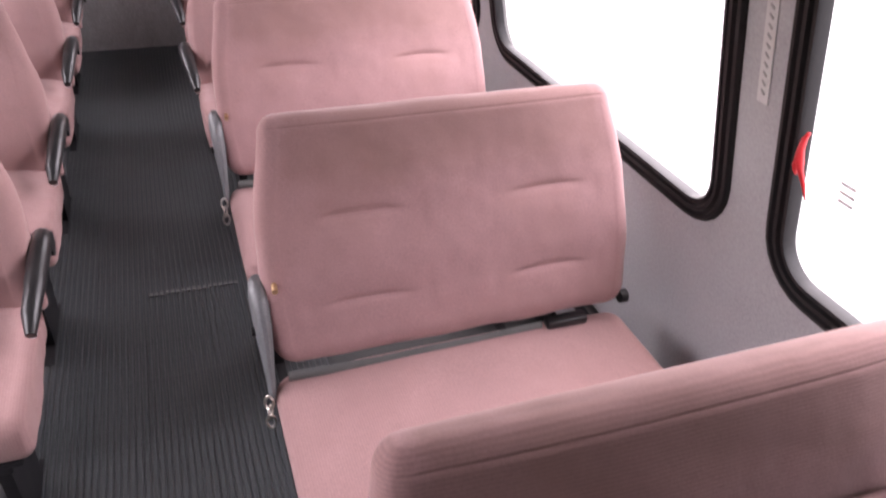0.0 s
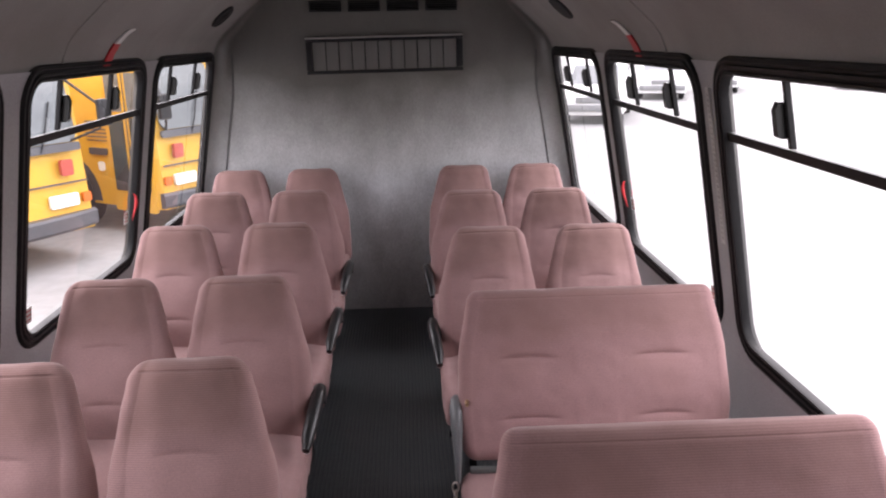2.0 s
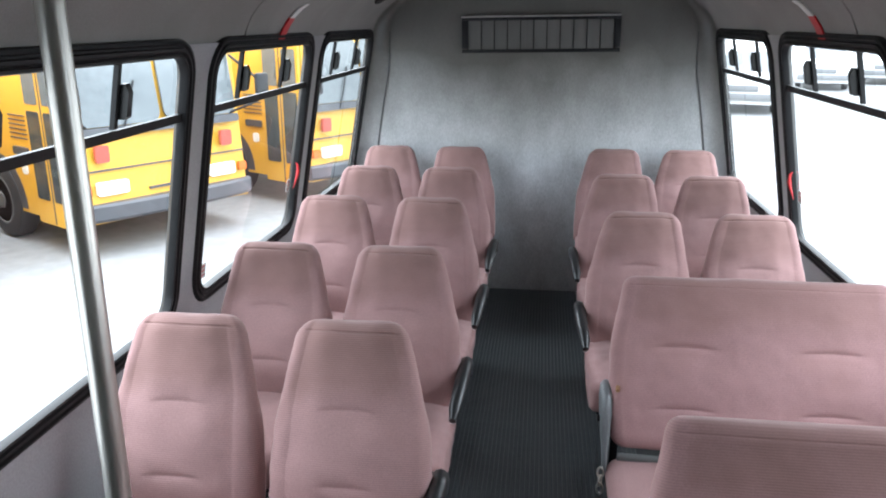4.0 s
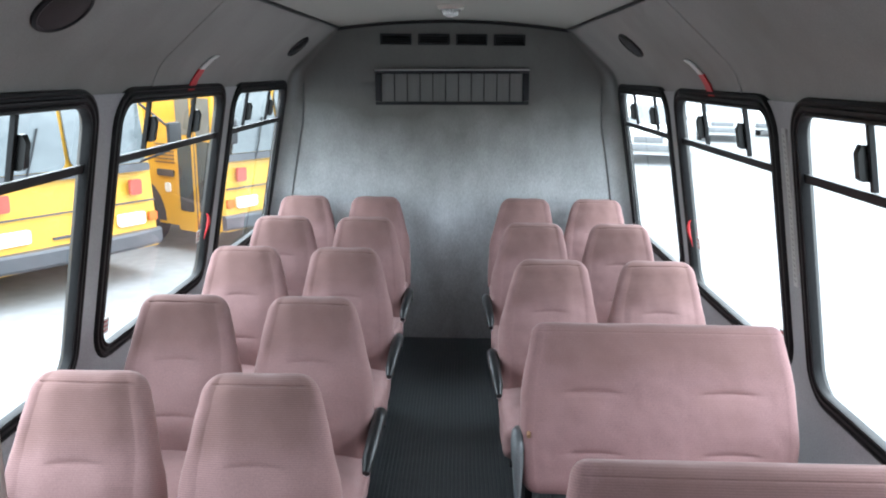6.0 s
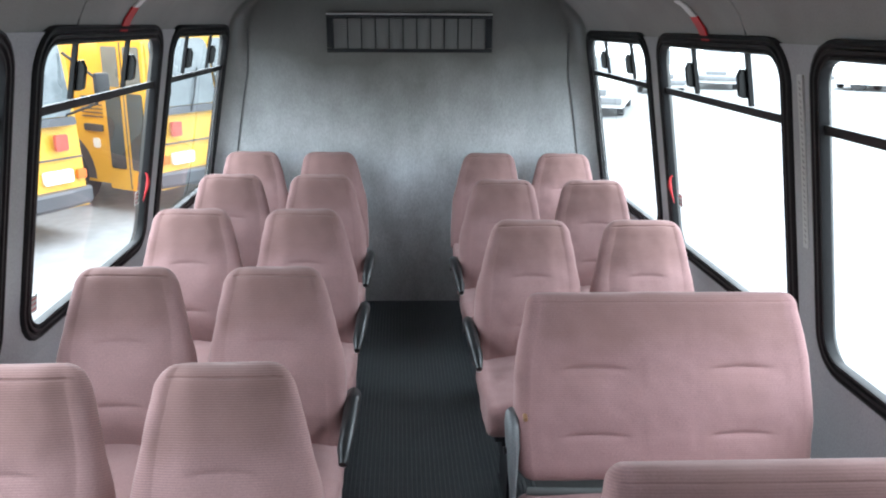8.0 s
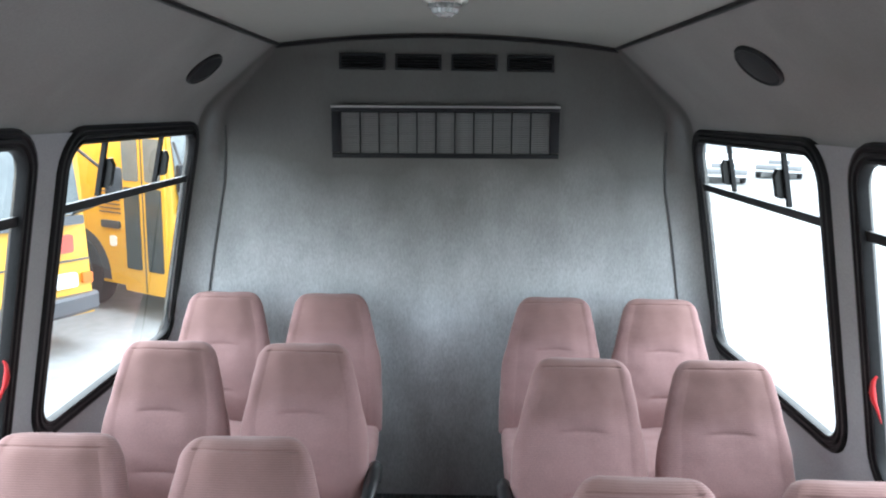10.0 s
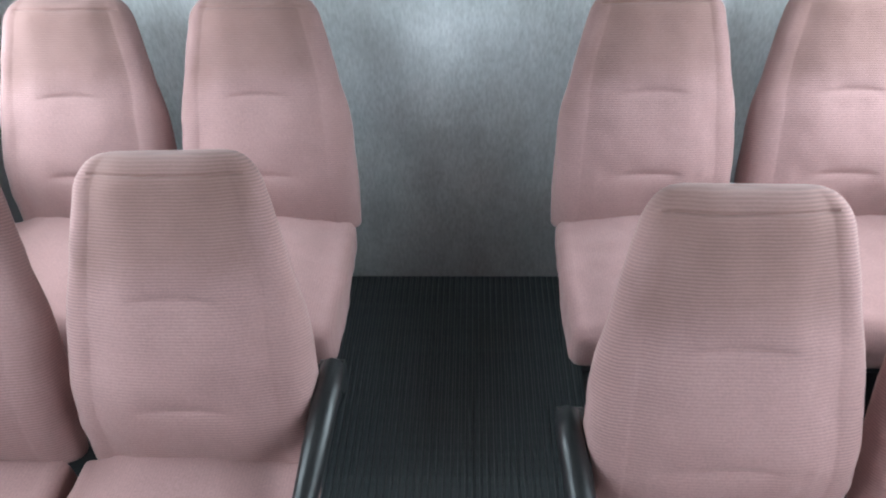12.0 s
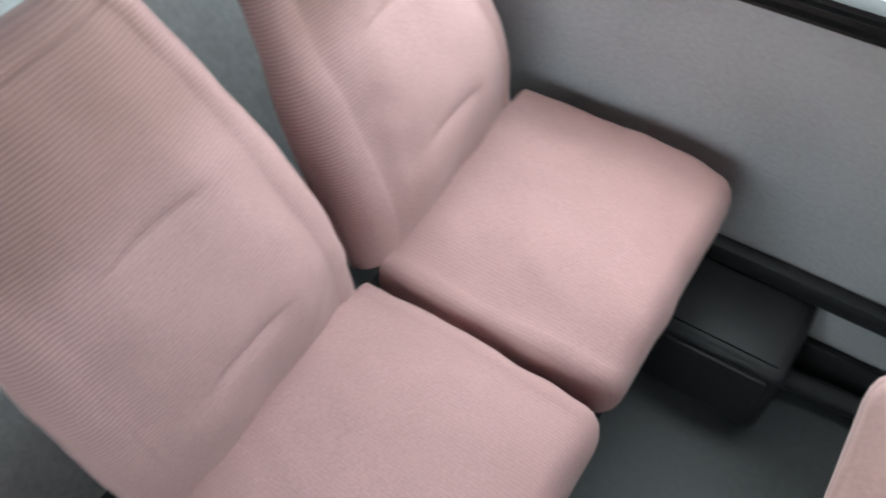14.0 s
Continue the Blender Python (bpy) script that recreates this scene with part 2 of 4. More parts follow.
YELLOW = mat("school_bus_yellow_paint", (0.62, 0.335, 0.035), rough=0.35, var=0.07, scale=2, fine=40, bump=0.03)
BLACK_PAINT = mat("black_bumper_paint", (0.055, 0.057, 0.064), rough=0.45, var=0.2, scale=4, fine=60, bump=0.1)
DARK_GLASS = mat("dark_vehicle_glass", (0.13, 0.145, 0.15), rough=0.08, spec=0.55, var=0.2, scale=1.5, fine=10, bump=0.0)
WHITE_PAINT = mat("white_vehicle_paint", (0.75, 0.75, 0.75), rough=0.3, var=0.04, scale=2, fine=30, bump=0.02)
# sky reflection in the van windows is put into this grey base colour
VAN_GLASS = mat("pale_reflecting_glass", (0.2, 0.21, 0.22), rough=0.1, spec=0.6, var=0.15, scale=2, fine=20, bump=0.0)
VAN_TRIM = mat("grey_bumper_plastic", (0.2, 0.205, 0.21), rough=0.5, var=0.15, scale=4, fine=60, bump=0.05)
TYRE = mat("tyre_rubber", (0.022, 0.022, 0.024), rough=0.8, var=0.2, scale=8, fine=60, bump=0.2)
HEADLAMP = mat("headlamp_lens", (0.75, 0.76, 0.74), rough=0.15, var=0.05, scale=8, fine=60, bump=0.05)
CRYSTAL = mat("ribbed_lamp_glass", (0.55, 0.56, 0.55), rough=0.06, metal=0.55, var=0.25, scale=60, fine=200, bump=0.3)
LAMP_RED = mat("red_lamp_lens", (0.42, 0.07, 0.05), rough=0.3, var=0.1, scale=8, fine=60, bump=0.05)
DOOR_GLASS = mat("dark_door_glass", (0.05, 0.058, 0.06), rough=0.1, spec=0.4, var=0.3, scale=2.5, fine=10, bump=0.0)
AMBER = mat("amber_lens", (0.6, 0.13, 0.02), rough=0.25, var=0.05, scale=8, fine=60, bump=0.05)


# ---- mesh helpers ----

def link(name, bm, material, smooth=True):
    bmesh.ops.recalc_face_normals(bm, faces=bm.faces)
    me = bpy.data.meshes.new(name)
    bm.to_mesh(me)
    bm.free()
    me.materials.append(material)
    if smooth:
        me.polygons.foreach_set("use_smooth", [True] * len(me.polygons))
        me.set_sharp_from_angle(angle=radians(38))
    return new(name, me)


def part(name, bm, material, parent, label=""):
    ob = link(name, bm, material)
    ob.parent = parent
    if label:
        ob["label"] = label
    return ob


def thing(name, label, category, group="", m=None):
    ob = new(name)
    ob.empty_display_size = 0.1
    if m is not None:
        ob.matrix_world = m
    return tagged(ob, label, category, group)


def structure(ob, label, category):
    return tagged(ob, label, category, kind="structure")


def box(bm, c, s, bevel=0.0, m=None, seg=2):
    made = bmesh.ops.create_cube(bm, size=1, matrix=Matrix.Translation(c) @ Matrix.Diagonal((*s, 1)))
    vs = made["verts"]
    if bevel:
        es = list({e for v in vs for e in v.link_edges})
        r = bmesh.ops.bevel(bm, geom=es, offset=bevel, segments=seg, profile=0.5, affect="EDGES")
        vs = list({v for f in r["faces"] for v in f.verts} | {v for v in vs if v.is_valid})
    if m is not None:
        bmesh.ops.transform(bm, matrix=m, verts=vs)
    return bm


def cyl(bm, a, b, r, r2=None, seg=20):
    a, b = Vector(a), Vector(b)
    d = b - a
    m = Matrix.Translation((a + b) / 2) @ d.to_track_quat("Z", "Y").to_matrix().to_4x4()
    bmesh.ops.create_cone(bm, cap_ends=True, segments=seg, radius1=r, radius2=r if r2 is None else r2, depth=d.length, matrix=m)
    return bm


def rings(bm, loops, close=True, caps=True):
    """Skin a list of closed loops of points."""
    rows = [[bm.verts.new(p) for p in loop] for loop in loops]
    for a, b in zip(rows, rows[1:]):
        for i in range(len(a)):
            j = (i + 1) % len(a)
            bm.faces.new((a[i], a[j], b[j], b[i]))
    if caps:
        bm.faces.new(rows[0][::-1])
        bm.faces.new(rows[-1])
    return bm


def sweep(bm, path, r, seg=10, flat=1.0):
    """A rounded bar along a line of points."""
    pts = [Vector(p) for p in path]
    loops = []
    for i, p in enumerate(pts):
        d = (pts[min(i + 1, len(pts) - 1)] - pts[max(i - 1, 0)]).normalized()
        side = d.cross(Vector((0, 0, 1)))
        side = side.normalized() if side.length > 0.01 else Vector((1, 0, 0))
        up = side.cross(d)
        k = r[i] if isinstance(r, (list, tuple)) else r
        loops.append([p + side * (math.cos(2 * math.pi * s / seg) * k * flat) + up * (math.sin(2 * math.pi * s / seg) * k) for s in range(seg)])
    return rings(bm, loops)


def round_rect(y0, y1, z0, z1, r, n=6):
    """Points round a rectangle with rounded corners, (y, z), the corners first to last from the upper right."""
    out = []
    for cy, cz, a0 in ((y1 - r, z1 - r, 0), (y0 + r, z1 - r, 90), (y0 + r, z0 + r, 180), (y1 - r, z0 + r, 270)):
        for k in range(n + 1):
            a = radians(a0 + 90 * k / n)
            out.append((cy + r * math.cos(a), cz + r * math.sin(a)))
    return out


# ---- the cabin's section ----
SILL, HEADER, CEIL_EDGE, CEIL_MID = 0.70, 1.66, 2.0, 2.05
X_LOW, X_HIGH, X_COVE = 1.18, 1.012, 0.705
SHOULDER = ((1.012, 1.66), (1.002, 1.70), (0.983, 1.74), (0.953, 1.777), (0.705, 2.0))
Y_FRONT, Y_REAR = -1.7, 4.93
SKIN = 0.035


def wall_x(z):
    if z <= SILL:
        return X_LOW
    k = min((z - SILL) / (HEADER - SILL), 1)
    return X_LOW - (X_LOW - X_HIGH) * (0.75 * k + 0.25 * k * k)


def section(grow=0.0):
    """The half section from floor to the roof's middle, x and z."""
    out = [(X_LOW + grow, 0.0 - grow)]
    out += [(wall_x(z) + grow, z) for z in [SILL + (HEADER - SILL) * k / 8 for k in range(9)]]
    out += [(x + grow * 0.7, z + grow * 0.7) for x, z in SHOULDER[1:]]
    out += [(X_COVE * k / 6, CEIL_MID + grow - (CEIL_MID - CEIL_EDGE) * (k / 6) ** 2) for k in (5, 4, 3, 2, 1, 0)]
    return out


# windows: rear edge last
WINDOWS = [(3.735, 4.84), (2.465, 3.57), (1.11, 2.30), (-0.2, 0.94)]
# right front window cut short ahead, out of view, to let less light in
SIDE = {-1: WINDOWS, 1: WINDOWS[:3] + [(0.35, 0.94)]}
WZ0, WZ1, WR = 0.775, 1.652, 0.10


def side_wall(name, s):
    """Liner with rounded window openings, skin outside, and reveals."""
    bm = bmesh.new()
    WINDOWS = SIDE[s]

    def quad(y0, y1, z0, z1, n=6):
        for g in (0, SKIN):
            cols = [[bm.verts.new((s * (wall_x(z0 + (z1 - z0) * k / n) + g), y, z0 + (z1 - z0) * k / n)) for k in range(n + 1)] for y in (y0, y1)]
            for k in range(n):
                bm.faces.new((cols[0][k], cols[1][k], cols[1][k + 1], cols[0][k + 1]))

    quad(Y_FRONT, Y_REAR + 0.06, -0.12, SILL, 2)
    edges = [Y_REAR + 0.06]
    for (a, b), (c, d) in zip(WINDOWS, WINDOWS[1:]):
        edges.append((a + d) / 2)
    edges.append(WINDOWS[-1][0] - 0.1)
    quad(Y_FRONT, edges[-1], SILL, HEADER)
    for (a, b), hi, lo in zip(WINDOWS, edges, edges[1:]):
        hole = round_rect(a, b, WZ0, WZ1, WR)
        cy, cz = (a + b) / 2, (WZ0 + WZ1) / 2
        outer = []
        for k, (y, z) in enumerate(hole):
            q = k % 7
            ey, ez = (hi if y > cy else lo), (HEADER if z > cz else SILL)
            dy, dz = y - cy, z - cz
            if q == 3:
                outer.append((ey, ez))
            else:
                first = (k // 7) in (0, 2)
                on_y = (q < 3) == first
                outer.append((ey, z) if on_y else (y, ez))
        rows = {}
        for g in (0, SKIN):
            rows[g] = ([bm.verts.new((s * (wall_x(z) + g), y, z)) for y, z in hole], [bm.verts.new((s * (wall_x(z) + g), y, z)) for y, z in outer])
            n = len(hole)
            for i in range(n):
                j = (i + 1) % n
                bm.faces.new((rows[g][0][i], rows[g][0][j], rows[g][1][j], rows[g][1][i]))
        for i in range(n):
            j = (i + 1) % n
            bm.faces.new((rows[0][0][i], rows[0][0][j], rows[SKIN][0][j], rows[SKIN][0][i]))
    bmesh.ops.remove_doubles(bm, verts=bm.verts, dist=0.0008)
    return structure(link(name, bm, LINER, smooth=False), "grey lined bus side wall with rounded window openings", "wall")


wall_left = side_wall("wall_left", -1)
wall_right = side_wall("wall_right", 1)


def cove(s, name):
    """A headliner panel bent over the rounded shoulder, with thickness."""
    bm = bmesh.new()
    inner = [(X_HIGH + 0.012, HEADER - 0.004)] + list(SHOULDER[1:])
    outer = [(x + 0.035, z + 0.03) for x, z in inner[::-1]]
    rings(bm, [[(s * x, y, z) for x, z in inner + outer] for y in (Y_FRONT, Y_REAR + 0.06)])
    return structure(link(name, bm, HEAD), "sloping grey felt ceiling cove", "ceiling")


# ceiling: two sloping coves and a bowed middle, one mesh each
cove(-1, "ceiling_cove_left")
cove(1, "ceiling_cove_right")
bm = bmesh.new()
arc = [(X_COVE * k / 8, CEIL_MID - (CEIL_MID - CEIL_EDGE) * (k / 8) ** 2) for k in range(-8, 9)]
loop = arc + [(x, z + 0.06) for x, z in arc[::-1]]
rings(bm, [[(x, y, z) for x, z in loop] for y in (Y_FRONT, Y_REAR + 0.06)])
ceiling = structure(link("ceiling", bm, ROOF_PANEL), "bowed pale grey vinyl bus ceiling", "ceiling")
for s, n in ((-1, "left"), (1, "right")):
    bm = bmesh.new()
    sweep(bm, [(s * (X_COVE - 0.004), y, CEIL_EDGE - 0.004) for y in (Y_FRONT, Y_REAR)], 0.009, 8)
    structure(link("trim_ceiling_" + n, bm, PLASTIC), "dark trim strip along the ceiling edge", "trim")
    for y in (2.72, 0.9):
        bm = bmesh.new()
        sweep(bm, [(s * x, y, z) for x, z in SHOULDER], 0.004, 6)
        structure(link("trim_cove_seam_" + n, bm, HEAD), "raised seam between two felt ceiling panels", "trim")


# rear and front walls
def end_wall(name, y0, y1, material, label):
    bm = bmesh.new()
    half = section(0.0)
    pts = half + [(-x, z) for x, z in half[-2::-1]]
    rings(bm, [[(x, y, z) for x, z in pts] for y in (y0, y1)])
    return structure(link(name, bm, material, smooth=False), label, "wall")


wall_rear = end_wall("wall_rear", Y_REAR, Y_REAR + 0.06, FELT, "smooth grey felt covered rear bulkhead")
# added unseen wall, without a windscreen so that less light enters from ahead
wall_front = end_wall("wall_front", Y_FRONT - 0.06, Y_FRONT, HEAD, "plain grey wall added to close the unseen front")
# rounded corner panels of the rear bulkhead, each ended by a raised seam
for s, n in ((-1, "left"), (1, "right")):
    bm = bmesh.new()
    prof = [(x, z) for x, z in section(0.0) if z <= CEIL_EDGE]
    a, b = prof[-2:]
    prof[-1:] = [(a[0] + (b[0] - a[0]) * k / 4, a[1] + (b[1] - a[1]) * k / 4) for k in (1, 2, 3, 4)]
    loops = []
    for x, z in prof:
        inset = 0.125 - 0.10 * max(z - 1.45, 0) / 0.55
        row = []
        for k in range(9):
            a = radians(90 * k / 8)
            row.append((s * (x - inset * (1 - math.sin(a)) ** 1.0 - 0.001), Y_REAR - 0.004 - 0.13 * (1 - math.cos(a)) * min(inset / 0.125, 1), z))
        loops.append(row + [(s * (x - 0.0005), Y_REAR - 0.002, z), (s * (x - inset), Y_REAR - 0.002, z)])
    rings(bm, loops)
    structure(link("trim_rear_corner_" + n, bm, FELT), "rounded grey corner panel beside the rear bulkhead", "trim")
    bm = bmesh.new()
    sweep(bm, [(s * (x - 0.125 + 0.10 * max(z - 1.45, 0) / 0.55), Y_REAR - 0.006, z) for x, z in prof if z < 1.68], 0.004, 6)
    structure(link("trim_rear_seam_" + n, bm, GREY_PLASTIC), "dark welt seam on the rear bulkhead", "trim")

bm = bmesh.new()
sweep(bm, [(x, Y_REAR - 0.006, z - 0.014) for x, z in arc], 0.008, 8)
structure(link("trim_rear_top", bm, PLASTIC), "dark moulding between the rear bulkhead and the ceiling", "trim")

# floor
bm = bmesh.new()
box(bm, (0, (Y_FRONT + Y_REAR) / 2, -0.05), (2 * X_LOW, Y_REAR - Y_FRONT + 0.1, 0.10))
floor = structure(link("floor", bm, VINYL, smooth=False), "dark grey vinyl bus floor", "floor")
bm = bmesh.new()
box(bm, (0, (Y_FRONT + Y_REAR) / 2, -0.48), (1.5, Y_REAR - Y_FRONT - 0.5, 0.74))
structure(link("underbody", bm, BLACK_METAL, smooth=False), "plain dark chassis block under the floor", "chassis")
bm = bmesh.new()
box(bm, (0, (Y_FRONT + Y_REAR) / 2, 0.003), (0.92, Y_REAR - Y_FRONT - 0.004, 0.006))
aisle_mat = structure(link("aisle_mat", bm, RUBBER, smooth=False), "black ribbed rubber mat along the aisle", "floor mat")
for s, n in ((-1, "left"), (1, "right")):
    bm = bmesh.new()
    box(bm, (s * (X_LOW - 0.012), (Y_FRONT + Y_REAR) / 2, 0.05), (0.02, Y_REAR - Y_FRONT - 0.2, 0.1), 0.006)
    structure(link("baseboard_" + n, bm, BLACK_METAL), "black skirting along the side wall", "baseboard")
bm = bmesh.new()
for k in range(17):
    box(bm, (-0.04 + 0.0175 * k, 2.30 + 0.004 * noise.noise((k * 1.7, 0.3, 0)), 0.0115), (0.011, 0.018 + 0.008 * noise.noise((k * 2.3, 5.1, 0)), 0.005), 0.0015)
structure(link("trim_floor_strip", bm, WORN_STRIP), "worn grey joint strip across the aisle floor", "trim")


# ---- windows ----
def on_wall(s, y, z, inward=0.0):
    return Vector((s * (wall_x(z) - inward), y, z))


def window(name, s, a, b, handle):
    root = structure(thing(name, "black rubber framed bus window with sliding upper panes", "window"), "", "")
    root.location = (0, 0, 0)
    # ribbed rubber gasket: stepped ridges following the opening
    prof = [(-0.026, -0.037), (-0.026, 0.004), (-0.021, 0.012), (-0.013, 0.013), (-0.009, 0.006), (-0.004, 0.006), (0.0, 0.014), (0.008, 0.014), (0.011, 0.006), (0.015, 0.005), (0.018, 0.011), (0.025, 0.011), (0.028, 0.003), (0.028, -0.016), (0.001, -0.037)]
    bm = bmesh.new()
    cols = []
    for off, up in prof:
        pts = round_rect(a + off, b - off, WZ0 + off, WZ1 - off, max(WR - off, 0.03))
        cols.append([on_wall(s, y, z, up) for y, z in pts])
    rings(bm, cols + [cols[0]], caps=False)
    bmesh.ops.remove_doubles(bm, verts=bm.verts, dist=0.0001)
    part("window_frame", bm, GASKET, root)
    ia, ib, i0, i1 = a + 0.025, b - 0.025, WZ0 + 0.025, WZ1 - 0.025
    rail = 1.445
    w = ib - ia
    m1, m2 = ia + 0.225 * w, ia + 0.665 * w
    bm = bmesh.new()
    loops = []
    for y in (ia, (ia + ib) / 2, ib):
        loops.append([on_wall(s, y, z, u) for z, u in ((rail - 0.013, 0.001), (rail + 0.013, 0.001), (rail + 0.013, -0.013), (rail - 0.013, -0.013))])
    rings(bm, loops)
    part("rail", bm, GASKET, root)
    for ym in (m1, m2):
        bm = bmesh.new()
        rings(bm, [[on_wall(s, ym + d, z, u) for d, u in ((-0.008, 0.001), (0.008, 0.001), (0.008, -0.013), (-0.008, -0.013))] for z in (rail + 0.016, (rail + i1) / 2, i1)])
        part("mullion", bm, GASKET, root)
        # finger latch: a wedge shaped block
        bm = bmesh.new()
        z0, z1 = rail + 0.04, rail + 0.13
        d0 = 0.008
        loops = []
        for z, t in ((z0, 0.016), (z0 + 0.006, 0.024), (z1 - 0.022, 0.024), (z1, 0.012)):
            loops.append([on_wall(s, ym + d0 + d, z, u) for d, u in ((0.0, 0.001), (0.0, t), (0.024, t), (0.024, 0.001))])
        rings(bm, loops)
        part("latch", bm, PLASTIC, root)

    def pane(y0, y1, z0, z1, depth, r):
        bm = bmesh.new()
        pts = round_rect(y0, y1, z0, z1, r, 4)
        bm.faces.new([bm.verts.new(on_wall(s, y, z, depth)) for y, z in pts])
        bmesh.ops.triangulate(bm, faces=bm.faces)
        ob = part("pane", bm, PANE, root)
        ob.visible_shadow = False

    pane(ia - 0.004, ib + 0.004, i0 - 0.004, rail - 0.012, -0.010, 0.03)
    pane(ia - 0.004, m1, rail + 0.012, i1 + 0.004, -0.014, 0.012)
    pane(m1, m2, rail + 0.012, i1 + 0.004, -0.008, 0.006)
    pane(m2, ib + 0.004, rail + 0.012, i1 + 0.004, -0.014, 0.012)
    if handle and (a > 1 or s > 0):
        for ys, zs in ((b - 0.085, 0.985), (a + 0.085, 0.865)) if a > 1 else ((b - 0.125, 1.01),):
            bm = bmesh.new()
            rings(bm, [[on_wall(s, ys + d, zs + h, u) for d, h in ((-0.022, -0.028), (0.022, -0.028), (0.022, 0.028), (-0.022, 0.028))] for u in (-0.0095, -0.0085)])
            st = part("sticker", bm, WHITE_TAG if a > 1 else LENS, root, "small faded white sticker with printed lines")
            for k in range(3):
                bm = bmesh.new()
                z = zs - 0.016 + 0.016 * k
                rings(bm, [[on_wall(s, ys + d, z + h, u) for d, h in ((-0.016, -0.003), (0.016, -0.003), (0.016, 0.003), (-0.016, 0.003))] for u in (-0.0084, -0.0078)])
                part("printed_line", bm, FADED_RED if a > 1 else ALU, st)
    if handle:
        bm = bmesh.new()
        yh = b - 0.038
        for pts in (((1.085, 0.0, 0.006, 0.003), (1.075, 0.0, 0.014, 0.005), (1.058, 0.0, 0.018, 0.006), (1.04, -0.002, 0.020, 0.0085), (1.022, -0.006, 0.019, 0.006), (0.998, -0.016, 0.016, 0.004), (0.968, -0.022, 0.012, 0.0015)),
                    ((1.045, 0.004, 0.017, 0.004), (1.02, 0.011, 0.014, 0.006), (1.0, 0.014, 0.008, 0.003))):
            rings(bm, [[on_wall(s, yh + q + r * math.cos(2 * math.pi * i / 10), z, u + r * math.sin(2 * math.pi * i / 10)) for i in range(10)] for z, q, u, r in pts])
        part("release_handle", bm, RED, root, "red emergency release handle")
    return root


num = 0
for s in (-1, 1):
    for k, (a, b) in enumerate(SIDE[s]):
        num += 1
        window("window_%d" % num, s, a, b, k in (1, 3))


# ---- seats ----
def pad(w, th, length, creases, crease_half, bulge=0.008, groove=0.0022, lobes=(0.0,), nf=34, nv=64, round_end=0.045, round_base=0.045, corner=0.042):
    """An upholstered pad: x across, y thickness (front at -y), z along. w(v) half width, th(v) half thickness."""
    bm = bmesh.new()
    vs = sorted({k / nv for k in range(nv + 1)} | {0.004, 0.012, 0.025, 0.975, 0.988, 0.996} | {0.932, 0.938, 0.942, 0.945, 0.948, 0.952, 0.958} | {c + d for c, _ in creases for d in (-0.008, -0.004, 0.004, 0.008)})
    loops = []
    for v in vs:
        e = round_end / length
        f = round_base / length
        k = 1.0
        if v < f:
            k = math.sqrt(max(1 - ((f - v) / f) ** 2, 0.0))
        if v > 1 - e:
            k = math.sqrt(max(1 - ((v - 1 + e) / e) ** 2, 0.0))
        hw = w(v) - (round_base if v < 0.5 else round_end) * 0.9 * (1 - k)
        ht = max(th(v) * (0.25 + 0.75 * k), 0.003)
        r = min(ht * 0.85, corner)
        loop = []

        def front(x):
            y = -ht
            q = abs(x) / hw
            y -= bulge * k * (1 - min(abs(x) / (hw - r), 1.0) ** 4) ** 2 * (0.35 + 0.65 * min(v / 0.22, 1.0) if creases else 1.0)
            for lobe in lobes:
                for c, depth in creases:
                    d = abs(x - lobe)
                    if d < crease_half * 1.9:
                        fade = 1 / (1 + math.exp((d - crease_half) / (crease_half * 0.12)))
                        cv = c - 0.02 * (d / crease_half) ** 2 * 0.4
                        y += depth * fade * math.exp(-((v - cv) / 0.011) ** 2)
                        y += depth * 1.0 * math.exp(-(d / (crease_half * 1.7)) ** 2) * math.exp(-((v - cv) / 0.07) ** 2)
            y += 2.1 * groove * math.exp(-((v - 0.945) / 0.0045) ** 2) * (q < 0.95) * (length > 0.47)
            y += (0.15 * groove if creases else 0.0) * k * math.exp(-((abs(x) - (hw - r - 0.007)) / 0.0035) ** 2)
            return y

        mid = hw - r - 0.016
        edge = [hw - r - d for d in (0.012, 0.009, 0.007, 0.005, 0.002, 0.0)]
        for x in [-e_ for e_ in edge[::-1]] + [mid * (2 * i / nf - 1) for i in range(nf + 1)] + edge:
            loop.append((x, front(x), v * length))
        for i in range(1, 6):
            a = radians(-90 + 90 * i / 6)
            loop.append((hw - r + r * math.cos(a), -ht + r + r * math.sin(a), v * length))
        for i in range(0, 5):
            a = radians(90 * i / 4)
            loop.append((hw - r + r * math.cos(a), ht - r + r * math.sin(a), v * length))
        for i in range(0, 5):
            a = radians(90 + 90 * i / 4)
            loop.append((-hw + r + r * math.cos(a), ht - r + r * math.sin(a), v * length))
        for i in range(0, 5):
            a = radians(180 + 90 * i / 6)
            loop.append((-hw + r + r * math.cos(a), -ht + r + r * math.sin(a), v * length))
        loops.append(loop)
    return rings(bm, loops)


def lumpy(bm, size=0.005, seed=0.0):
    """Uneven stuffing: soft swellings and hollows over an upholstered pad."""
    bm.normal_update()
    moves = [(v, v.normal * size * noise.noise(v.co * 9.0 + Vector((seed, seed, 0))) + v.normal * size * 0.35 * noise.noise(v.co * 26.0)) for v in bm.verts]
    for v, d in moves:
        v.co += d
    return bm


def smooth_steps(pts):
    """A smooth curve through (v, value) pairs."""
    def f(v):
        for (a, p), (b, q) in zip(pts, pts[1:]):
            if v <= b:
                k = (v - a) / (b - a)
                k = k * k * (3 - 2 * k)
                return p + (q - p) * k
        return pts[-1][1]
    return f


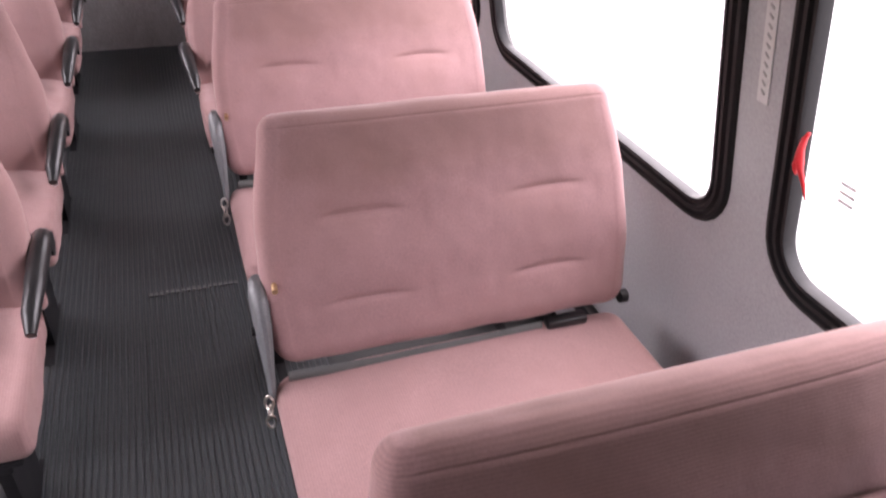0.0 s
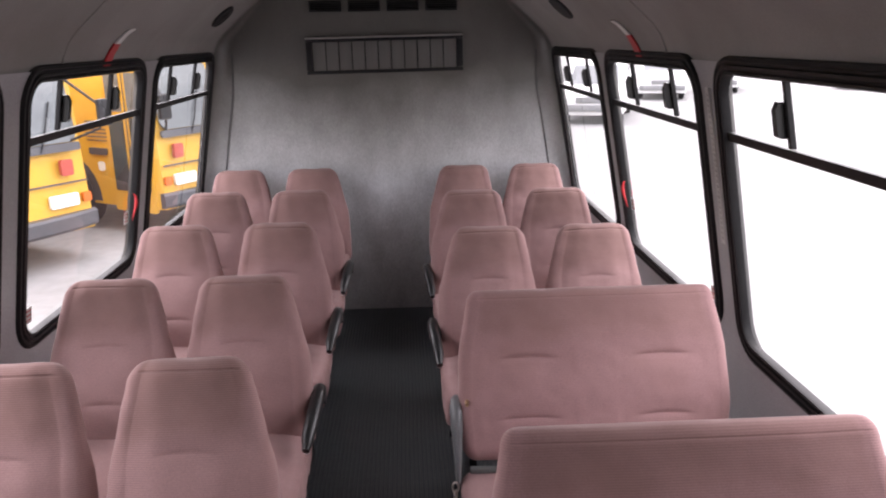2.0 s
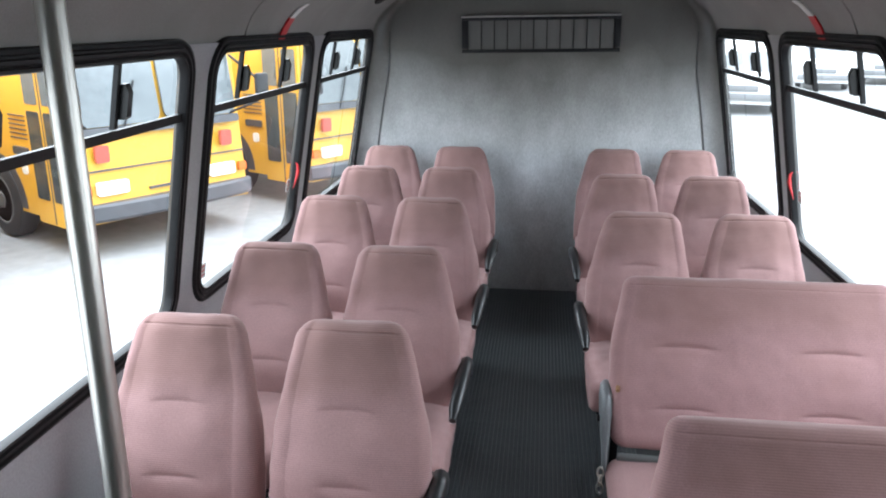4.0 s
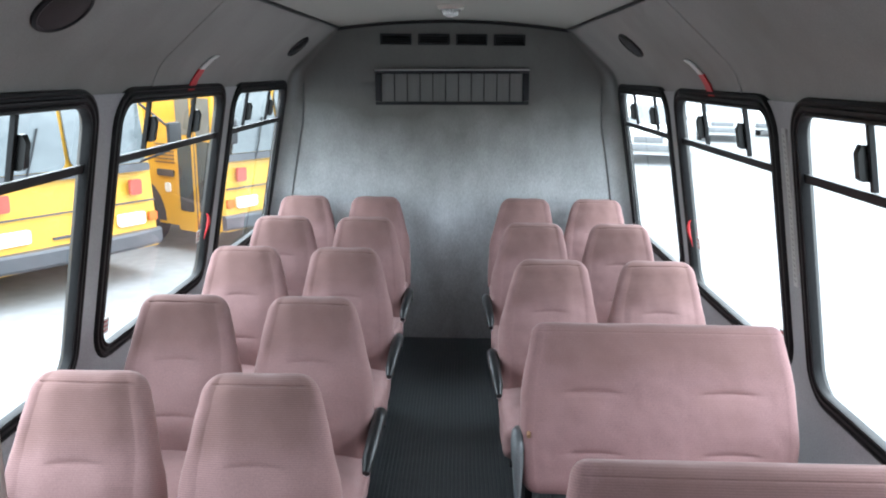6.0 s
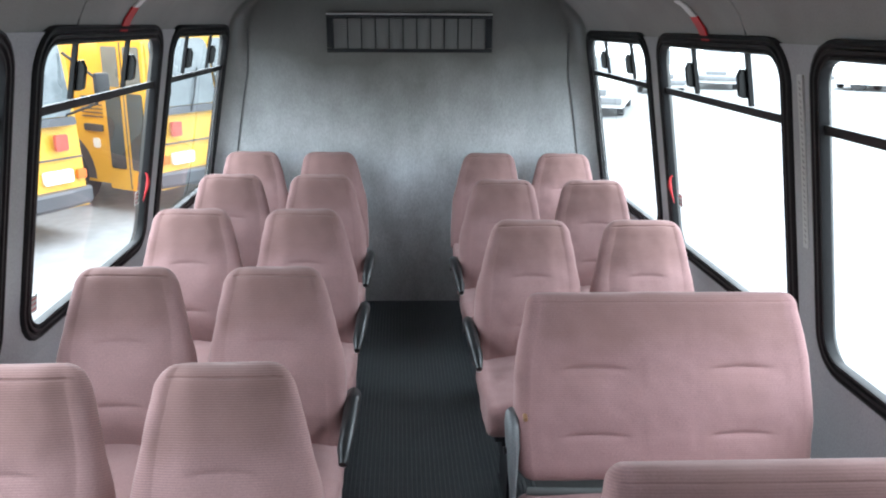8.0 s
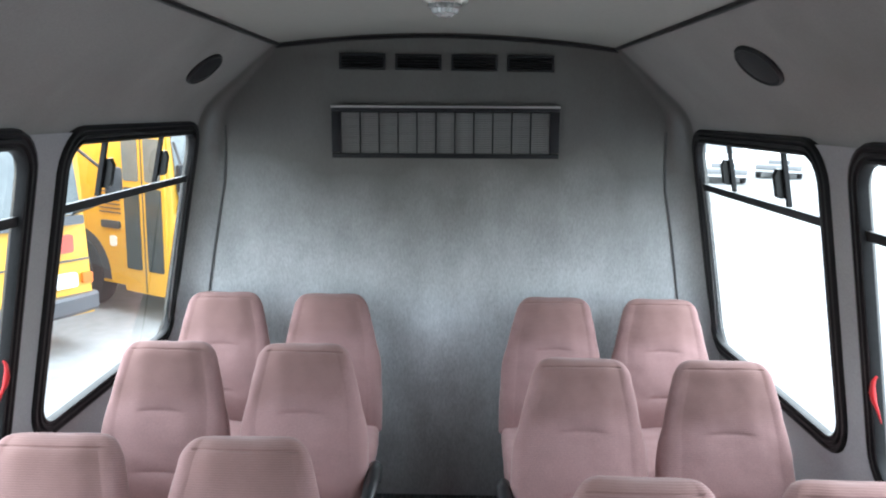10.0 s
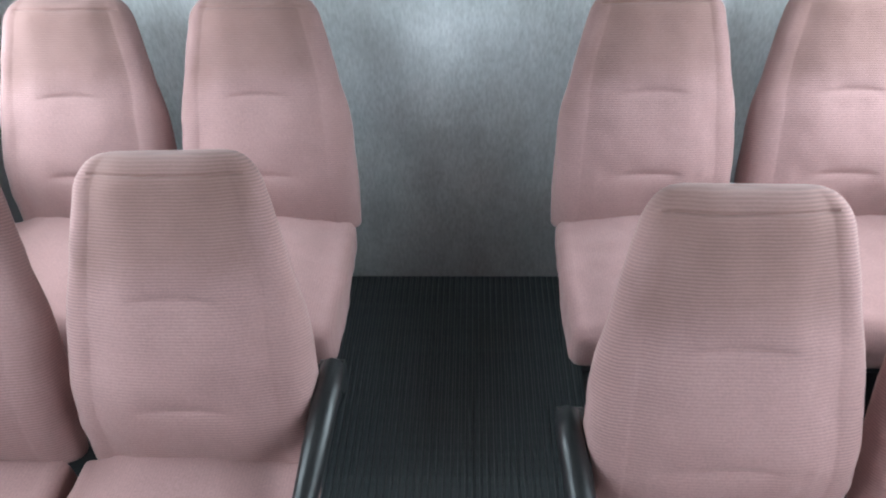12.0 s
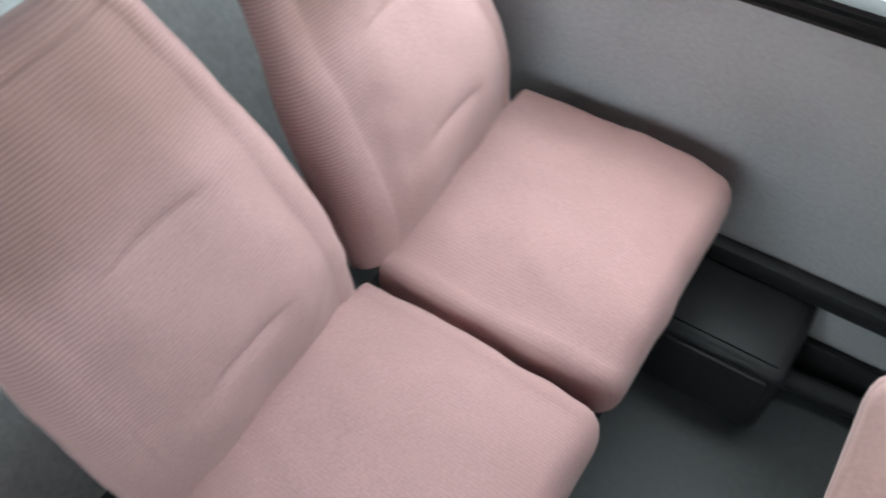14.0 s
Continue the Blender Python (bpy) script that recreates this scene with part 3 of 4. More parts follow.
def eased(pts):
    """A curve through (v, value) pairs with softened bends."""
    line = lambda v: float(np.interp(v, [p[0] for p in pts], [p[1] for p in pts]))
    return lambda v: sum(line(min(max(v + d, 0), 1)) for d in (-0.09, -0.06, -0.03, 0, 0.03, 0.06, 0.09)) / 7


BACK_LEN = 0.558
BACK_TILT = 22.4


def back_mesh(bm, bend=0.03):
    """Curve a backrest: lower back forward, head back."""
    for v in bm.verts:
        k = v.co.z / BACK_LEN
        if v.co.y > 0:
            v.co.y *= 0.62
        v.co.y += bend * (2 * k - 1) ** 2 - bend * 0.4 - 0.012 * k * k
        v.co.x += 0.018 * k * k - 0.010
    return lumpy(bm)


def armrest(side, root):
    """Swing-down plastic armrest on the aisle side; side is the x of its middle."""
    bm = bmesh.new()
    path = [(side, -0.055, 0.565), (side, -0.085, 0.592), (side, -0.15, 0.598), (side + 0.006, -0.25, 0.580), (side + 0.013, -0.34, 0.556), (side + 0.015, -0.382, 0.534)]
    sweep(bm, path, [0.018, 0.025, 0.026, 0.024, 0.021, 0.012], 12, flat=0.95)
    arm = part("armrest", bm, PLASTIC, root, "dark grey plastic armrest")
    bm = bmesh.new()
    cyl(bm, (side - 0.018, -0.08, 0.572), (side + 0.024, -0.08, 0.572), 0.03)
    part("pivot", bm, PLASTIC, arm)
    bm = bmesh.new()
    sweep(bm, [(side + 0.002, -0.19, 0.570), (side + 0.009, -0.29, 0.548), (side + 0.015, -0.37, 0.524)], 0.010, 8)
    part("underside_strip", bm, ALU, arm, "pale metal strip under the armrest")


def double_seat(arm=True):
    """Two places side by side; the aisle is at -x. Origin on the floor under the top of the backs, aisle edge of the aisle cushion at x = 0."""
    root = thing("double_bus_seat", "mauve moquette double bus seat with tapered backs and armrest", "seat", "double seats along the aisle")
    centres = (0.215, 0.655)
    w_back = eased([(0.0, 0.206), (0.12, 0.208), (0.3, 0.208), (0.5, 0.202), (0.72, 0.177), (0.88, 0.155), (1.0, 0.144)])
    th_back = eased([(0.0, 0.046), (0.12, 0.064), (0.26, 0.078), (0.46, 0.062), (0.68, 0.042), (1.0, 0.041)])
    backs = None
    for c in centres:
        c_off = 0.0
        if backs is None:
            bm = back_mesh(pad(w_back, th_back, BACK_LEN, [(0.27, 0.0055), (0.60, 0.0045)], 0.060, bulge=0.024, round_base=0.014, round_end=0.055, corner=0.05))
            ob = part("backrest", bm, MAUVE, root)
            backs = ob.data
            bm = pad(smooth_steps([(0, 0.205), (0.5, 0.213), (1, 0.208)]), smooth_steps([(0, 0.055), (0.3, 0.062), (1, 0.052)]), 0.402, [], 0.06, bulge=0.027, nv=36, round_end=0.012, round_base=0.035, corner=0.026)
            cu = part("cushion", lumpy(bm, 0.006, 3.0), MAUVE_FLAT, root)
            cushions = cu.data
            bm = pad(smooth_steps([(0, 0.216), (0.5, 0.226), (1, 0.221)]), smooth_steps([(0, 0.055), (0.3, 0.062), (1, 0.052)]), 0.402, [], 0.06, bulge=0.027, nv=36, round_end=0.012, round_base=0.035, corner=0.026)
            wide = part("cushion", lumpy(bm, 0.006, 5.0), MAUVE_FLAT, root)
        else:
            ob, cu = new("backrest", backs), wide
            ob.parent = root
            c_off = 0.012
        ob.matrix_basis = pose(c, -0.178, 0.452, -BACK_TILT, 0, 0)
        cu.matrix_basis = Matrix.Translation((c + c_off, -0.59, 0.425)) @ Matrix(((1, 0, 0, 0), (0, 0, 1, 0), (0, -1, 0, 0), (0, 0, 0, 1))) @ pose(0, 0, 0, 1.5)
    # frame and legs
    bm = bmesh.new()
    for y in (-0.50, -0.22):
        box(bm, (0.435, y, 0.345), (0.76, 0.035, 0.035), 0.004)
    for x in (0.075, 0.435, 0.80):
        box(bm, (x, -0.36, 0.345), (0.03, 0.40, 0.03), 0.004)
    part("seat_frame", bm, BLACK_METAL, root)
    bm = bmesh.new()
    box(bm, (0.445, -0.36, 0.362), (0.82, 0.42, 0.014), 0.004)
    part("seat_pan", bm, BLACK_METAL, root, "black seat pan edge under the cushions")
    for x in (0.115, 0.77):
        bm = bmesh.new()
        rings(bm, [[(x + d, y, z) for y, z in ((-0.46, 0.335), (-0.22, 0.335), (-0.26, 0.02), (-0.20, 0.006), (-0.52, 0.006), (-0.44, 0.02))] for d in (-0.014, 0.014)])
        part("leg", bm, BLACK_METAL, root)
    if arm:
        armrest(-0.018, root)
    else:
        root["label"] = "mauve moquette double bus seat against the rear bulkhead"
    return root


MIRROR = Matrix.Diagonal((-1, 1, 1, 1))
RIGHT_ROWS = (4.755, 3.945, 3.14)
LEFT_ROWS = (4.755, 4.05, 3.31, 2.54, 1.84)
AISLE_X = 0.24
rear_seat = double_seat(False)
rear_seat.location = (AISLE_X, RIGHT_ROWS[0], 0.006)
first = double_seat()
first.location = (AISLE_X - 0.02, RIGHT_ROWS[1], 0.006)
for y in RIGHT_ROWS[2:]:
    copy_thing(first, pose(AISLE_X - 0.02, y, 0.006))


def mirrored_seat(src):
    """The same seat for the other side of the aisle, with its own mirrored meshes."""
    done = {}
    root = thing("double_bus_seat", src["label"], "seat", src["group"])

    def twin(o, parent):
        if o.data.name not in done:
            me = o.data.copy()
            me.transform(MIRROR)
            me.flip_normals()
            done[o.data.name] = me
        t = new(o.name.split(".")[0], done[o.data.name])
        t.parent = parent
        t.matrix_basis = MIRROR @ o.matrix_basis @ MIRROR
        if "label" in o:
            t["label"] = o["label"]
        for c in o.children:
            twin(c, t)

    for c in src.children:
        twin(c, root)
    return root


rear_left = mirrored_seat(rear_seat)
rear_left.location = (-AISLE_X, LEFT_ROWS[0], 0.006)
first_left = mirrored_seat(first)
first_left.location = (0.02 - AISLE_X, LEFT_ROWS[1], 0.006)
for y in LEFT_ROWS[2:]:
    copy_thing(first_left, pose(0.02 - AISLE_X, y, 0.006))


def bench():
    """A wide folding seat with one undivided back; origin as the double seat's."""
    root = thing("folding_bench_seat", "mauve moquette folding bench seat with one wide undivided back", "seat", "folding benches")
    W = 0.41
    bm = pad(smooth_steps([(0.0, W - 0.01), (0.3, W), (0.55, W - 0.004), (1.0, W - 0.034)]), smooth_steps([(0, 0.045), (0.4, 0.052), (1, 0.040)]), 0.505,
             [(0.25, 0.0065), (0.60, 0.007)], 0.07, bulge=0.012, groove=0.0009, lobes=(-0.2, 0.2), nf=70, round_end=0.038, corner=0.034)
    ob = part("backrest", lumpy(bm, 0.0035, 7.0), MAUVE_WIDE, root)
    ob.matrix_basis = pose(W + 0.0, -0.155, 0.515, -19, 0, 0)
    bm = pad(lambda v: W, smooth_steps([(0, 0.05), (0.3, 0.055), (1, 0.05)]), 0.46, [], 0.06, bulge=0.012, nf=40, nv=36)
    cu = part("cushion", bm, MAUVE_FLAT, root)
    cu.matrix_basis = Matrix.Translation((W, -0.60, 0.425)) @ Matrix(((1, 0, 0, 0), (0, 0, 1, 0), (0, -1, 0, 0), (0, 0, 0, 1))) @ pose(0, 0, 0, 1.5)
    bm = bmesh.new()
    sweep(bm, [(0.03, -0.185, 0.50), (0.22, -0.19, 0.497), (0.40, -0.188, 0.498), (0.60, -0.185, 0.50)], 0.013, 8, flat=0.4)
    part("seat_belt", bm, WEBBING, root, "grey seat belt webbing in the seat gap")
    bm = bmesh.new()
    box(bm, (0.66, -0.185, 0.503), (0.10, 0.03, 0.022), 0.006)
    part("belt_buckle", bm, PLASTIC, root, "dark plastic belt buckle")
    # hinge cover: broad and rounded above, tapering to the belt anchor
    bm = bmesh.new()
    loops = []
    for z, y, hw, hy in ((0.452, -0.186, 0.007, 0.014), (0.50, -0.180, 0.009, 0.022), (0.56, -0.160, 0.014, 0.034), (0.62, -0.140, 0.019, 0.042), (0.665, -0.122, 0.021, 0.040), (0.69, -0.112, 0.018, 0.030), (0.70, -0.108, 0.010, 0.016)):
        loops.append([(-0.006 + hw * math.cos(2 * math.pi * i / 14), y + hy * math.sin(2 * math.pi * i / 14), z) for i in range(14)])
    rings(bm, loops)
    br = part("hinge_bracket", bm, HINGE, root, "grey plastic hinge cover")
    bm = bmesh.new()
    cyl(bm, (-0.03, -0.145, 0.60), (-0.018, -0.145, 0.60), 0.010, seg=16)
    part("hinge_bolt", bm, PLASTIC, br)
    for z, turn in ((0.452, 0), (0.425, 60), (0.398, 0)):
        bm = bmesh.new()
        ring = [Vector((0.009 * math.cos(2 * math.pi * i / 16), 0, 0.017 * math.sin(2 * math.pi * i / 16))) for i in range(17)]
        m = pose(-0.016, -0.198, z, 0, 0, turn)
        sweep(bm, [m @ p for p in ring], 0.0032, 6)
        part("anchor_link", bm, STEEL, root, "bright steel belt anchor link")
    bm = bmesh.new()
    cyl(bm, (2 * W - 0.01, -0.16, 0.52), (2 * W + 0.008, -0.16, 0.52), 0.016, seg=16)
    part("hinge_bolt", bm, PLASTIC, root)
    bm = bmesh.new()
    cyl(bm, (0.024, -0.14, 0.70), (0.022, -0.164, 0.70), 0.006, seg=12)
    part("pivot_screw", bm, BRASS, root, "brass coloured pivot screw")
    bm = bmesh.new()
    for y in (-0.50, -0.22):
        box(bm, (W, y, 0.345), (0.79, 0.035, 0.035), 0.004)
    for x in (0.03, 0.79):
        box(bm, (x, -0.36, 0.345), (0.03, 0.40, 0.03), 0.004)
    part("seat_frame", bm, BLACK_METAL, root)
    for x in (0.07, 0.78):
        bm = bmesh.new()
        rings(bm, [[(x + d, y, z) for y, z in ((-0.46, 0.335), (-0.22, 0.335), (-0.26, 0.02), (-0.20, 0.006), (-0.52, 0.006), (-0.44, 0.02))] for d in (-0.014, 0.014)])
        part("leg", bm, BLACK_METAL, root)
    return root


BENCH_ROWS = (2.255, 1.40, 0.535)
BENCH_X = 0.245
fold = bench()
fold.location = (BENCH_X, BENCH_ROWS[0], 0.006)
for y in BENCH_ROWS[1:]:
    copy_thing(fold, pose(BENCH_X, y, 0.006))


# ---- fittings ----
def return_air_grille():
    root = thing("air_grille", "dark metal return air grille with fine louvres on the rear bulkhead", "air vent")
    x0, x1, z0, z1, y = -0.475, 0.475, 1.538, 1.755, Y_REAR
    bm = bmesh.new()
    for c, s in (((0, y - 0.018, z1 - 0.012), (x1 - x0, 0.036, 0.024)), ((0, y - 0.014, z0 + 0.010), (x1 - x0, 0.028, 0.02)), ((x0 + 0.02, y - 0.016, (z0 + z1) / 2), (0.04, 0.032, z1 - z0 - 0.05)), ((x1 - 0.02, y - 0.016, (z0 + z1) / 2), (0.04, 0.032, z1 - z0 - 0.05))):
        box(bm, c, s, 0.004)
    part("frame", bm, BLACK_METAL, root)
    bm = bmesh.new()
    cyl(bm, (x0, y - 0.036, z1 - 0.004), (x1, y - 0.036, z1 - 0.004), 0.005, seg=10)
    part("bright_edge", bm, ALU, root, "bright metal edge along the top")
    bm = bmesh.new()
    box(bm, (0, y - 0.003, (z0 + z1) / 2), (x1 - x0 - 0.06, 0.004, z1 - z0 - 0.03))
    part("backing", bm, BLACK_METAL, root)
    n = 18
    me = None
    for k in range(n):
        z = z0 + 0.026 + (z1 - z0 - 0.058) * k / (n - 1)
        if me is None:
            bm = bmesh.new()
            box(bm, (0, 0, 0), (x1 - x0 - 0.08, 0.012, 0.0035), 0.0, pose(0, 0, 0, 35))
            ob = part("slat", bm, SLAT, root)
            me = ob.data
        else:
            ob = new("slat", me)
            ob.parent = root
        ob.location = (0, y - 0.013, z)
    me = None
    for k in range(1, 11):
        x = x0 + 0.04 + (x1 - x0 - 0.08) * k / 11
        if me is None:
            bm = bmesh.new()
            box(bm, (0, 0, 0), (0.005, 0.008, z1 - z0 - 0.04), 0.0015)
            ob = part("bar", bm, BLACK_METAL, root)
            me = ob.data
        else:
            ob = new("bar", me)
            ob.parent = root
        ob.location = (x, y - 0.022, (z0 + z1) / 2)
    # it hangs a little askew
    mid = (0, y, (z0 + z1) / 2)
    root.matrix_world = pose(*mid) @ pose(0, 0, 0, 0, -0.6, 0) @ pose(*(-c for c in mid))


return_air_grille()


def air_outlet(x):
    root = thing("air_outlet", "black rectangular air outlet high on the rear bulkhead", "air vent", "air outlets in a row")
    bm = bmesh.new()
    y, z, w, h = Y_REAR, 1.931, 0.192, 0.066
    for c, s in (((x, y - 0.008, z + h / 2 - 0.005), (w, 0.016, 0.01)), ((x, y - 0.008, z - h / 2 + 0.005), (w, 0.016, 0.01)), ((x - w / 2 + 0.005, y - 0.008, z), (0.01, 0.016, h - 0.02)), ((x + w / 2 - 0.005, y - 0.008, z), (0.01, 0.016, h - 0.02))):
        box(bm, c, s, 0.002)
    box(bm, (x, y - 0.002, z), (w - 0.02, 0.003, h - 0.02))
    part("frame", bm, BLACK_METAL, root)
    for k in range(4):
        bm = bmesh.new()
        box(bm, (0, 0, 0), (w - 0.022, 0.010, 0.002), 0.0, pose(x, y - 0.009, z - 0.018 + 0.012 * k, -30))
        part("slat", bm, PLASTIC, root)


for k in range(4):
    air_outlet(-0.348 + 0.232 * k)


def cove_frame(s, y, k):
    """A pose on the sloping cove: x along the bus, y up the slope, z into the cabin; k from the shoulder 0 to roof 1."""
    a, b = (Vector((s * x, y, z)) for x, z in SHOULDER[-2:])
    p = a + (b - a) * k
    up = (b - a).normalized()
    inn = Vector((-s * abs(up.z), 0, -abs(up.x)))
    along = up.cross(inn)
    return Matrix.Translation(p) @ Matrix((along, up, inn)).transposed().to_4x4()


def speaker(s, y):
    root = thing("ceiling_speaker", "oval black speaker grille set in the sloping headliner", "speaker", "headliner speakers", cove_frame(s, y, 0.41))
    bm = bmesh.new()
    loops = []
    for r, h in ((1.0, 0.0), (1.0, 0.006), (0.93, 0.011), (0.86, 0.009), (0.84, 0.005)):
        loops.append([(0.105 * r * math.cos(2 * math.pi * i / 40), 0.075 * r * math.sin(2 * math.pi * i / 40), h) for i in range(40)])
    rings(bm, loops)
    part("rim", bm, BLACK_METAL, root)
    bm = bmesh.new()
    loops = []
    for r, h in ((0.85, 0.003), (0.84, 0.008), (0.5, 0.011), (0.12, 0.012)):
        loops.append([(0.105 * r * math.cos(2 * math.pi * i / 40), 0.075 * r * math.sin(2 * math.pi * i / 40), h) for i in range(40)])
    rings(bm, loops)
    part("grille", bm, BLACK_METAL, root)


for s, y in ((-1, 4.43), (-1, 1.83), (1, 3.79)):
    speaker(s, y)


def pull_tag(s, y):
    root = thing("window_tag", "red and white emergency exit strip above a window", "sign", "emergency exit strips")
    up = [(x - 0.003, z - 0.001) for x, z in SHOULDER[:4]] + [(0.932, 1.793)]
    for name, material, pts, w, lean in (("red_strip", RED, up[:3], 0.034, 0.0), ("white_tip", WHITE_TAG, up[2:], 0.026, 0.06)):
        bm = bmesh.new()
        rings(bm, [[(s * (x - d * 0.8), y + lean + q + 0.03 * k, z - d * 0.6) for q, d in ((-w, 0.0), (w, 0.0), (w, 0.005), (-w, 0.005))] for k, (x, z) in enumerate(pts)])
        part(name, bm, material, root)


for s, y in ((-1, 3.10), (1, 3.03)):
    pull_tag(s, y)


def dome_light(y):
    root = thing("dome_light", "round clear dome light with a chrome ring on the ceiling", "ceiling light")
    z = CEIL_MID
    bm = bmesh.new()
    rings(bm, [[(r * math.cos(2 * math.pi * i / 36), y + r * math.sin(2 * math.pi * i / 36), z - h) for i in range(36)] for r, h in ((0.066, 0.0), (0.066, 0.012), (0.058, 0.02), (0.05, 0.02))])
    part("ring", bm, STEEL, root)
    bm = bmesh.new()
    rings(bm, [[(r * math.cos(2 * math.pi * i / 36) * (1 - 0.12 * (i % 2)), y + r * math.sin(2 * math.pi * i / 36) * (1 - 0.12 * (i % 2)), z - h) for i in range(36)] for r, h in ((0.049, 0.016), (0.047, 0.03), (0.04, 0.034), (0.036, 0.046), (0.026, 0.048), (0.018, 0.056), (0.004, 0.057))])
    part("lens", bm, CRYSTAL, root, "clear ribbed glass lens")


dome_light(3.9)


def stanchion(x, y):
    root = thing("stanchion_pole", "upright stainless steel grab pole from floor to ceiling", "pole")
    bm = bmesh.new()
    cyl(bm, (x, y, 0.012), (x, y, CEIL_MID - 0.02), 0.017, seg=28)
    part("tube", bm, STEEL, root)
    for z0, z1 in ((0.006, 0.03), (CEIL_MID - 0.055, CEIL_MID - 0.02)):
        bm = bmesh.new()
        cyl(bm, (x, y, z0), (x, y, z1), 0.034, seg=24)
        part("flange", bm, STEEL, root)


stanchion(-0.54, 0.9)


def slotted_track(y):
    root = thing("slotted_track", "pale metal slotted anchor track on the window pillar", "seat belt track", "pillar tracks")
    bm = bmesh.new()
    z0, z1 = 1.09, 1.58
    rings(bm, [[on_wall(1, y + d, z, u) for d, u in ((-0.014, 0.0), (-0.014, 0.007), (0.014, 0.007), (0.014, 0.0))] for z in (z0, (z0 + z1) / 2, z1)])
    part("rail", bm, TRACK, root)
    n = 28
    for k in range(n):
        bm = bmesh.new()
        z = z0 + 0.02 + (z1 - z0 - 0.04) * k / (n - 1)
        p = on_wall(1, y, z, 0.0075)
        box(bm, (0, 0, 0), (0.003, 0.013, 0.005), 0.001, Matrix.Translation(p) @ pose(0, 0, 0, 35))
        part("slot", bm, SLAT, root)


slotted_track(1.022)
slotted_track(2.382)


def heater(y):
    root = thing("floor_heater", "black floor heater box beside the wall under a seat", "heater")
    bm = bmesh.new()
    box(bm, (1.085, y, 0.115), (0.21, 0.24, 0.215), 0.02, seg=3)
    part("housing", bm, BLACK_METAL, root)
    bm = bmesh.new()
    box(bm, (0.9775, y, 0.115), (0.008, 0.19, 0.165), 0.003)
    part("front_panel", bm, BLACK_METAL, root)
    bm = bmesh.new()
    box(bm, (1.085, y, 0.2245), (0.17, 0.20, 0.006), 0.002)
    part("lid", bm, BLACK_METAL, root)
    bm = bmesh.new()
    sweep(bm, [(1.10, y - 0.12, 0.05), (1.11, y - 0.22, 0.045), (1.12, y - 0.45, 0.04), (1.13, y - 0.7, 0.04)], 0.022, 10)
    part("hose", bm, BLACK_METAL, root)


heater(4.085)
bm = bmesh.new()
box(bm, (X_LOW - 0.018, 2.6, 0.25), (0.034, 4.4, 0.05), 0.012)
structure(link("trim_wall_rail", bm, BLACK_METAL), "black seat mounting rail along the side wall", "trim")
bm = bmesh.new()
box(bm, (-X_LOW + 0.018, 2.6, 0.25), (0.034, 4.4, 0.05), 0.012)
structure(link("trim_wall_rail", bm, BLACK_METAL), "black seat mounting rail along the side wall", "trim")


# ---- outside ----
GROUND = -1.0
bm = bmesh.new()
n = 40
ext = 1500
gv = {}
for i in range(n + 1):
    for j in range(n + 1):
        u, v = (2 * i / n - 1), (2 * j / n - 1)
        x, y = ext * u * abs(u) ** 2, ext * v * abs(v) ** 2
        gv[i, j] = bm.verts.new((x, y, GROUND + 0.012 * noise.noise((x * 0.2, y * 0.2, 0))))
for i in range(n):
    for j in range(n):
        bm.faces.new((gv[i, j], gv[i + 1, j], gv[i + 1, j + 1], gv[i, j + 1]))
structure(link("ground", bm, CONCRETE), "pale concrete yard", "ground")


def wheel(root, x, y, r, w, side):
    bm = bmesh.new()
    prof = ((0.62, -0.5), (0.86, -0.5), (0.97, -0.42), (1.0, -0.3), (1.0, 0.3), (0.97, 0.42), (0.86, 0.5), (0.62, 0.5))
    rings(bm, [[(x + w * o, y + r * k * math.cos(2 * math.pi * i / 32), r + r * k * math.sin(2 * math.pi * i / 32)) for i in range(32)] for k, o in prof], caps=True)
    wh = part("wheel", bm, TYRE, root)
    bm = bmesh.new()
    rings(bm, [[(x + side * w * o, y + r * k * math.cos(2 * math.pi * i / 24), r + r * k * math.sin(2 * math.pi * i / 24)) for i in range(24)] for k, o in ((0.64, 0.5), (0.60, 0.53), (0.5, 0.40), (0.25, 0.42), (0.2, 0.54), (0.02, 0.55))])
    part("rim", bm, GREY_PLASTIC, wh)


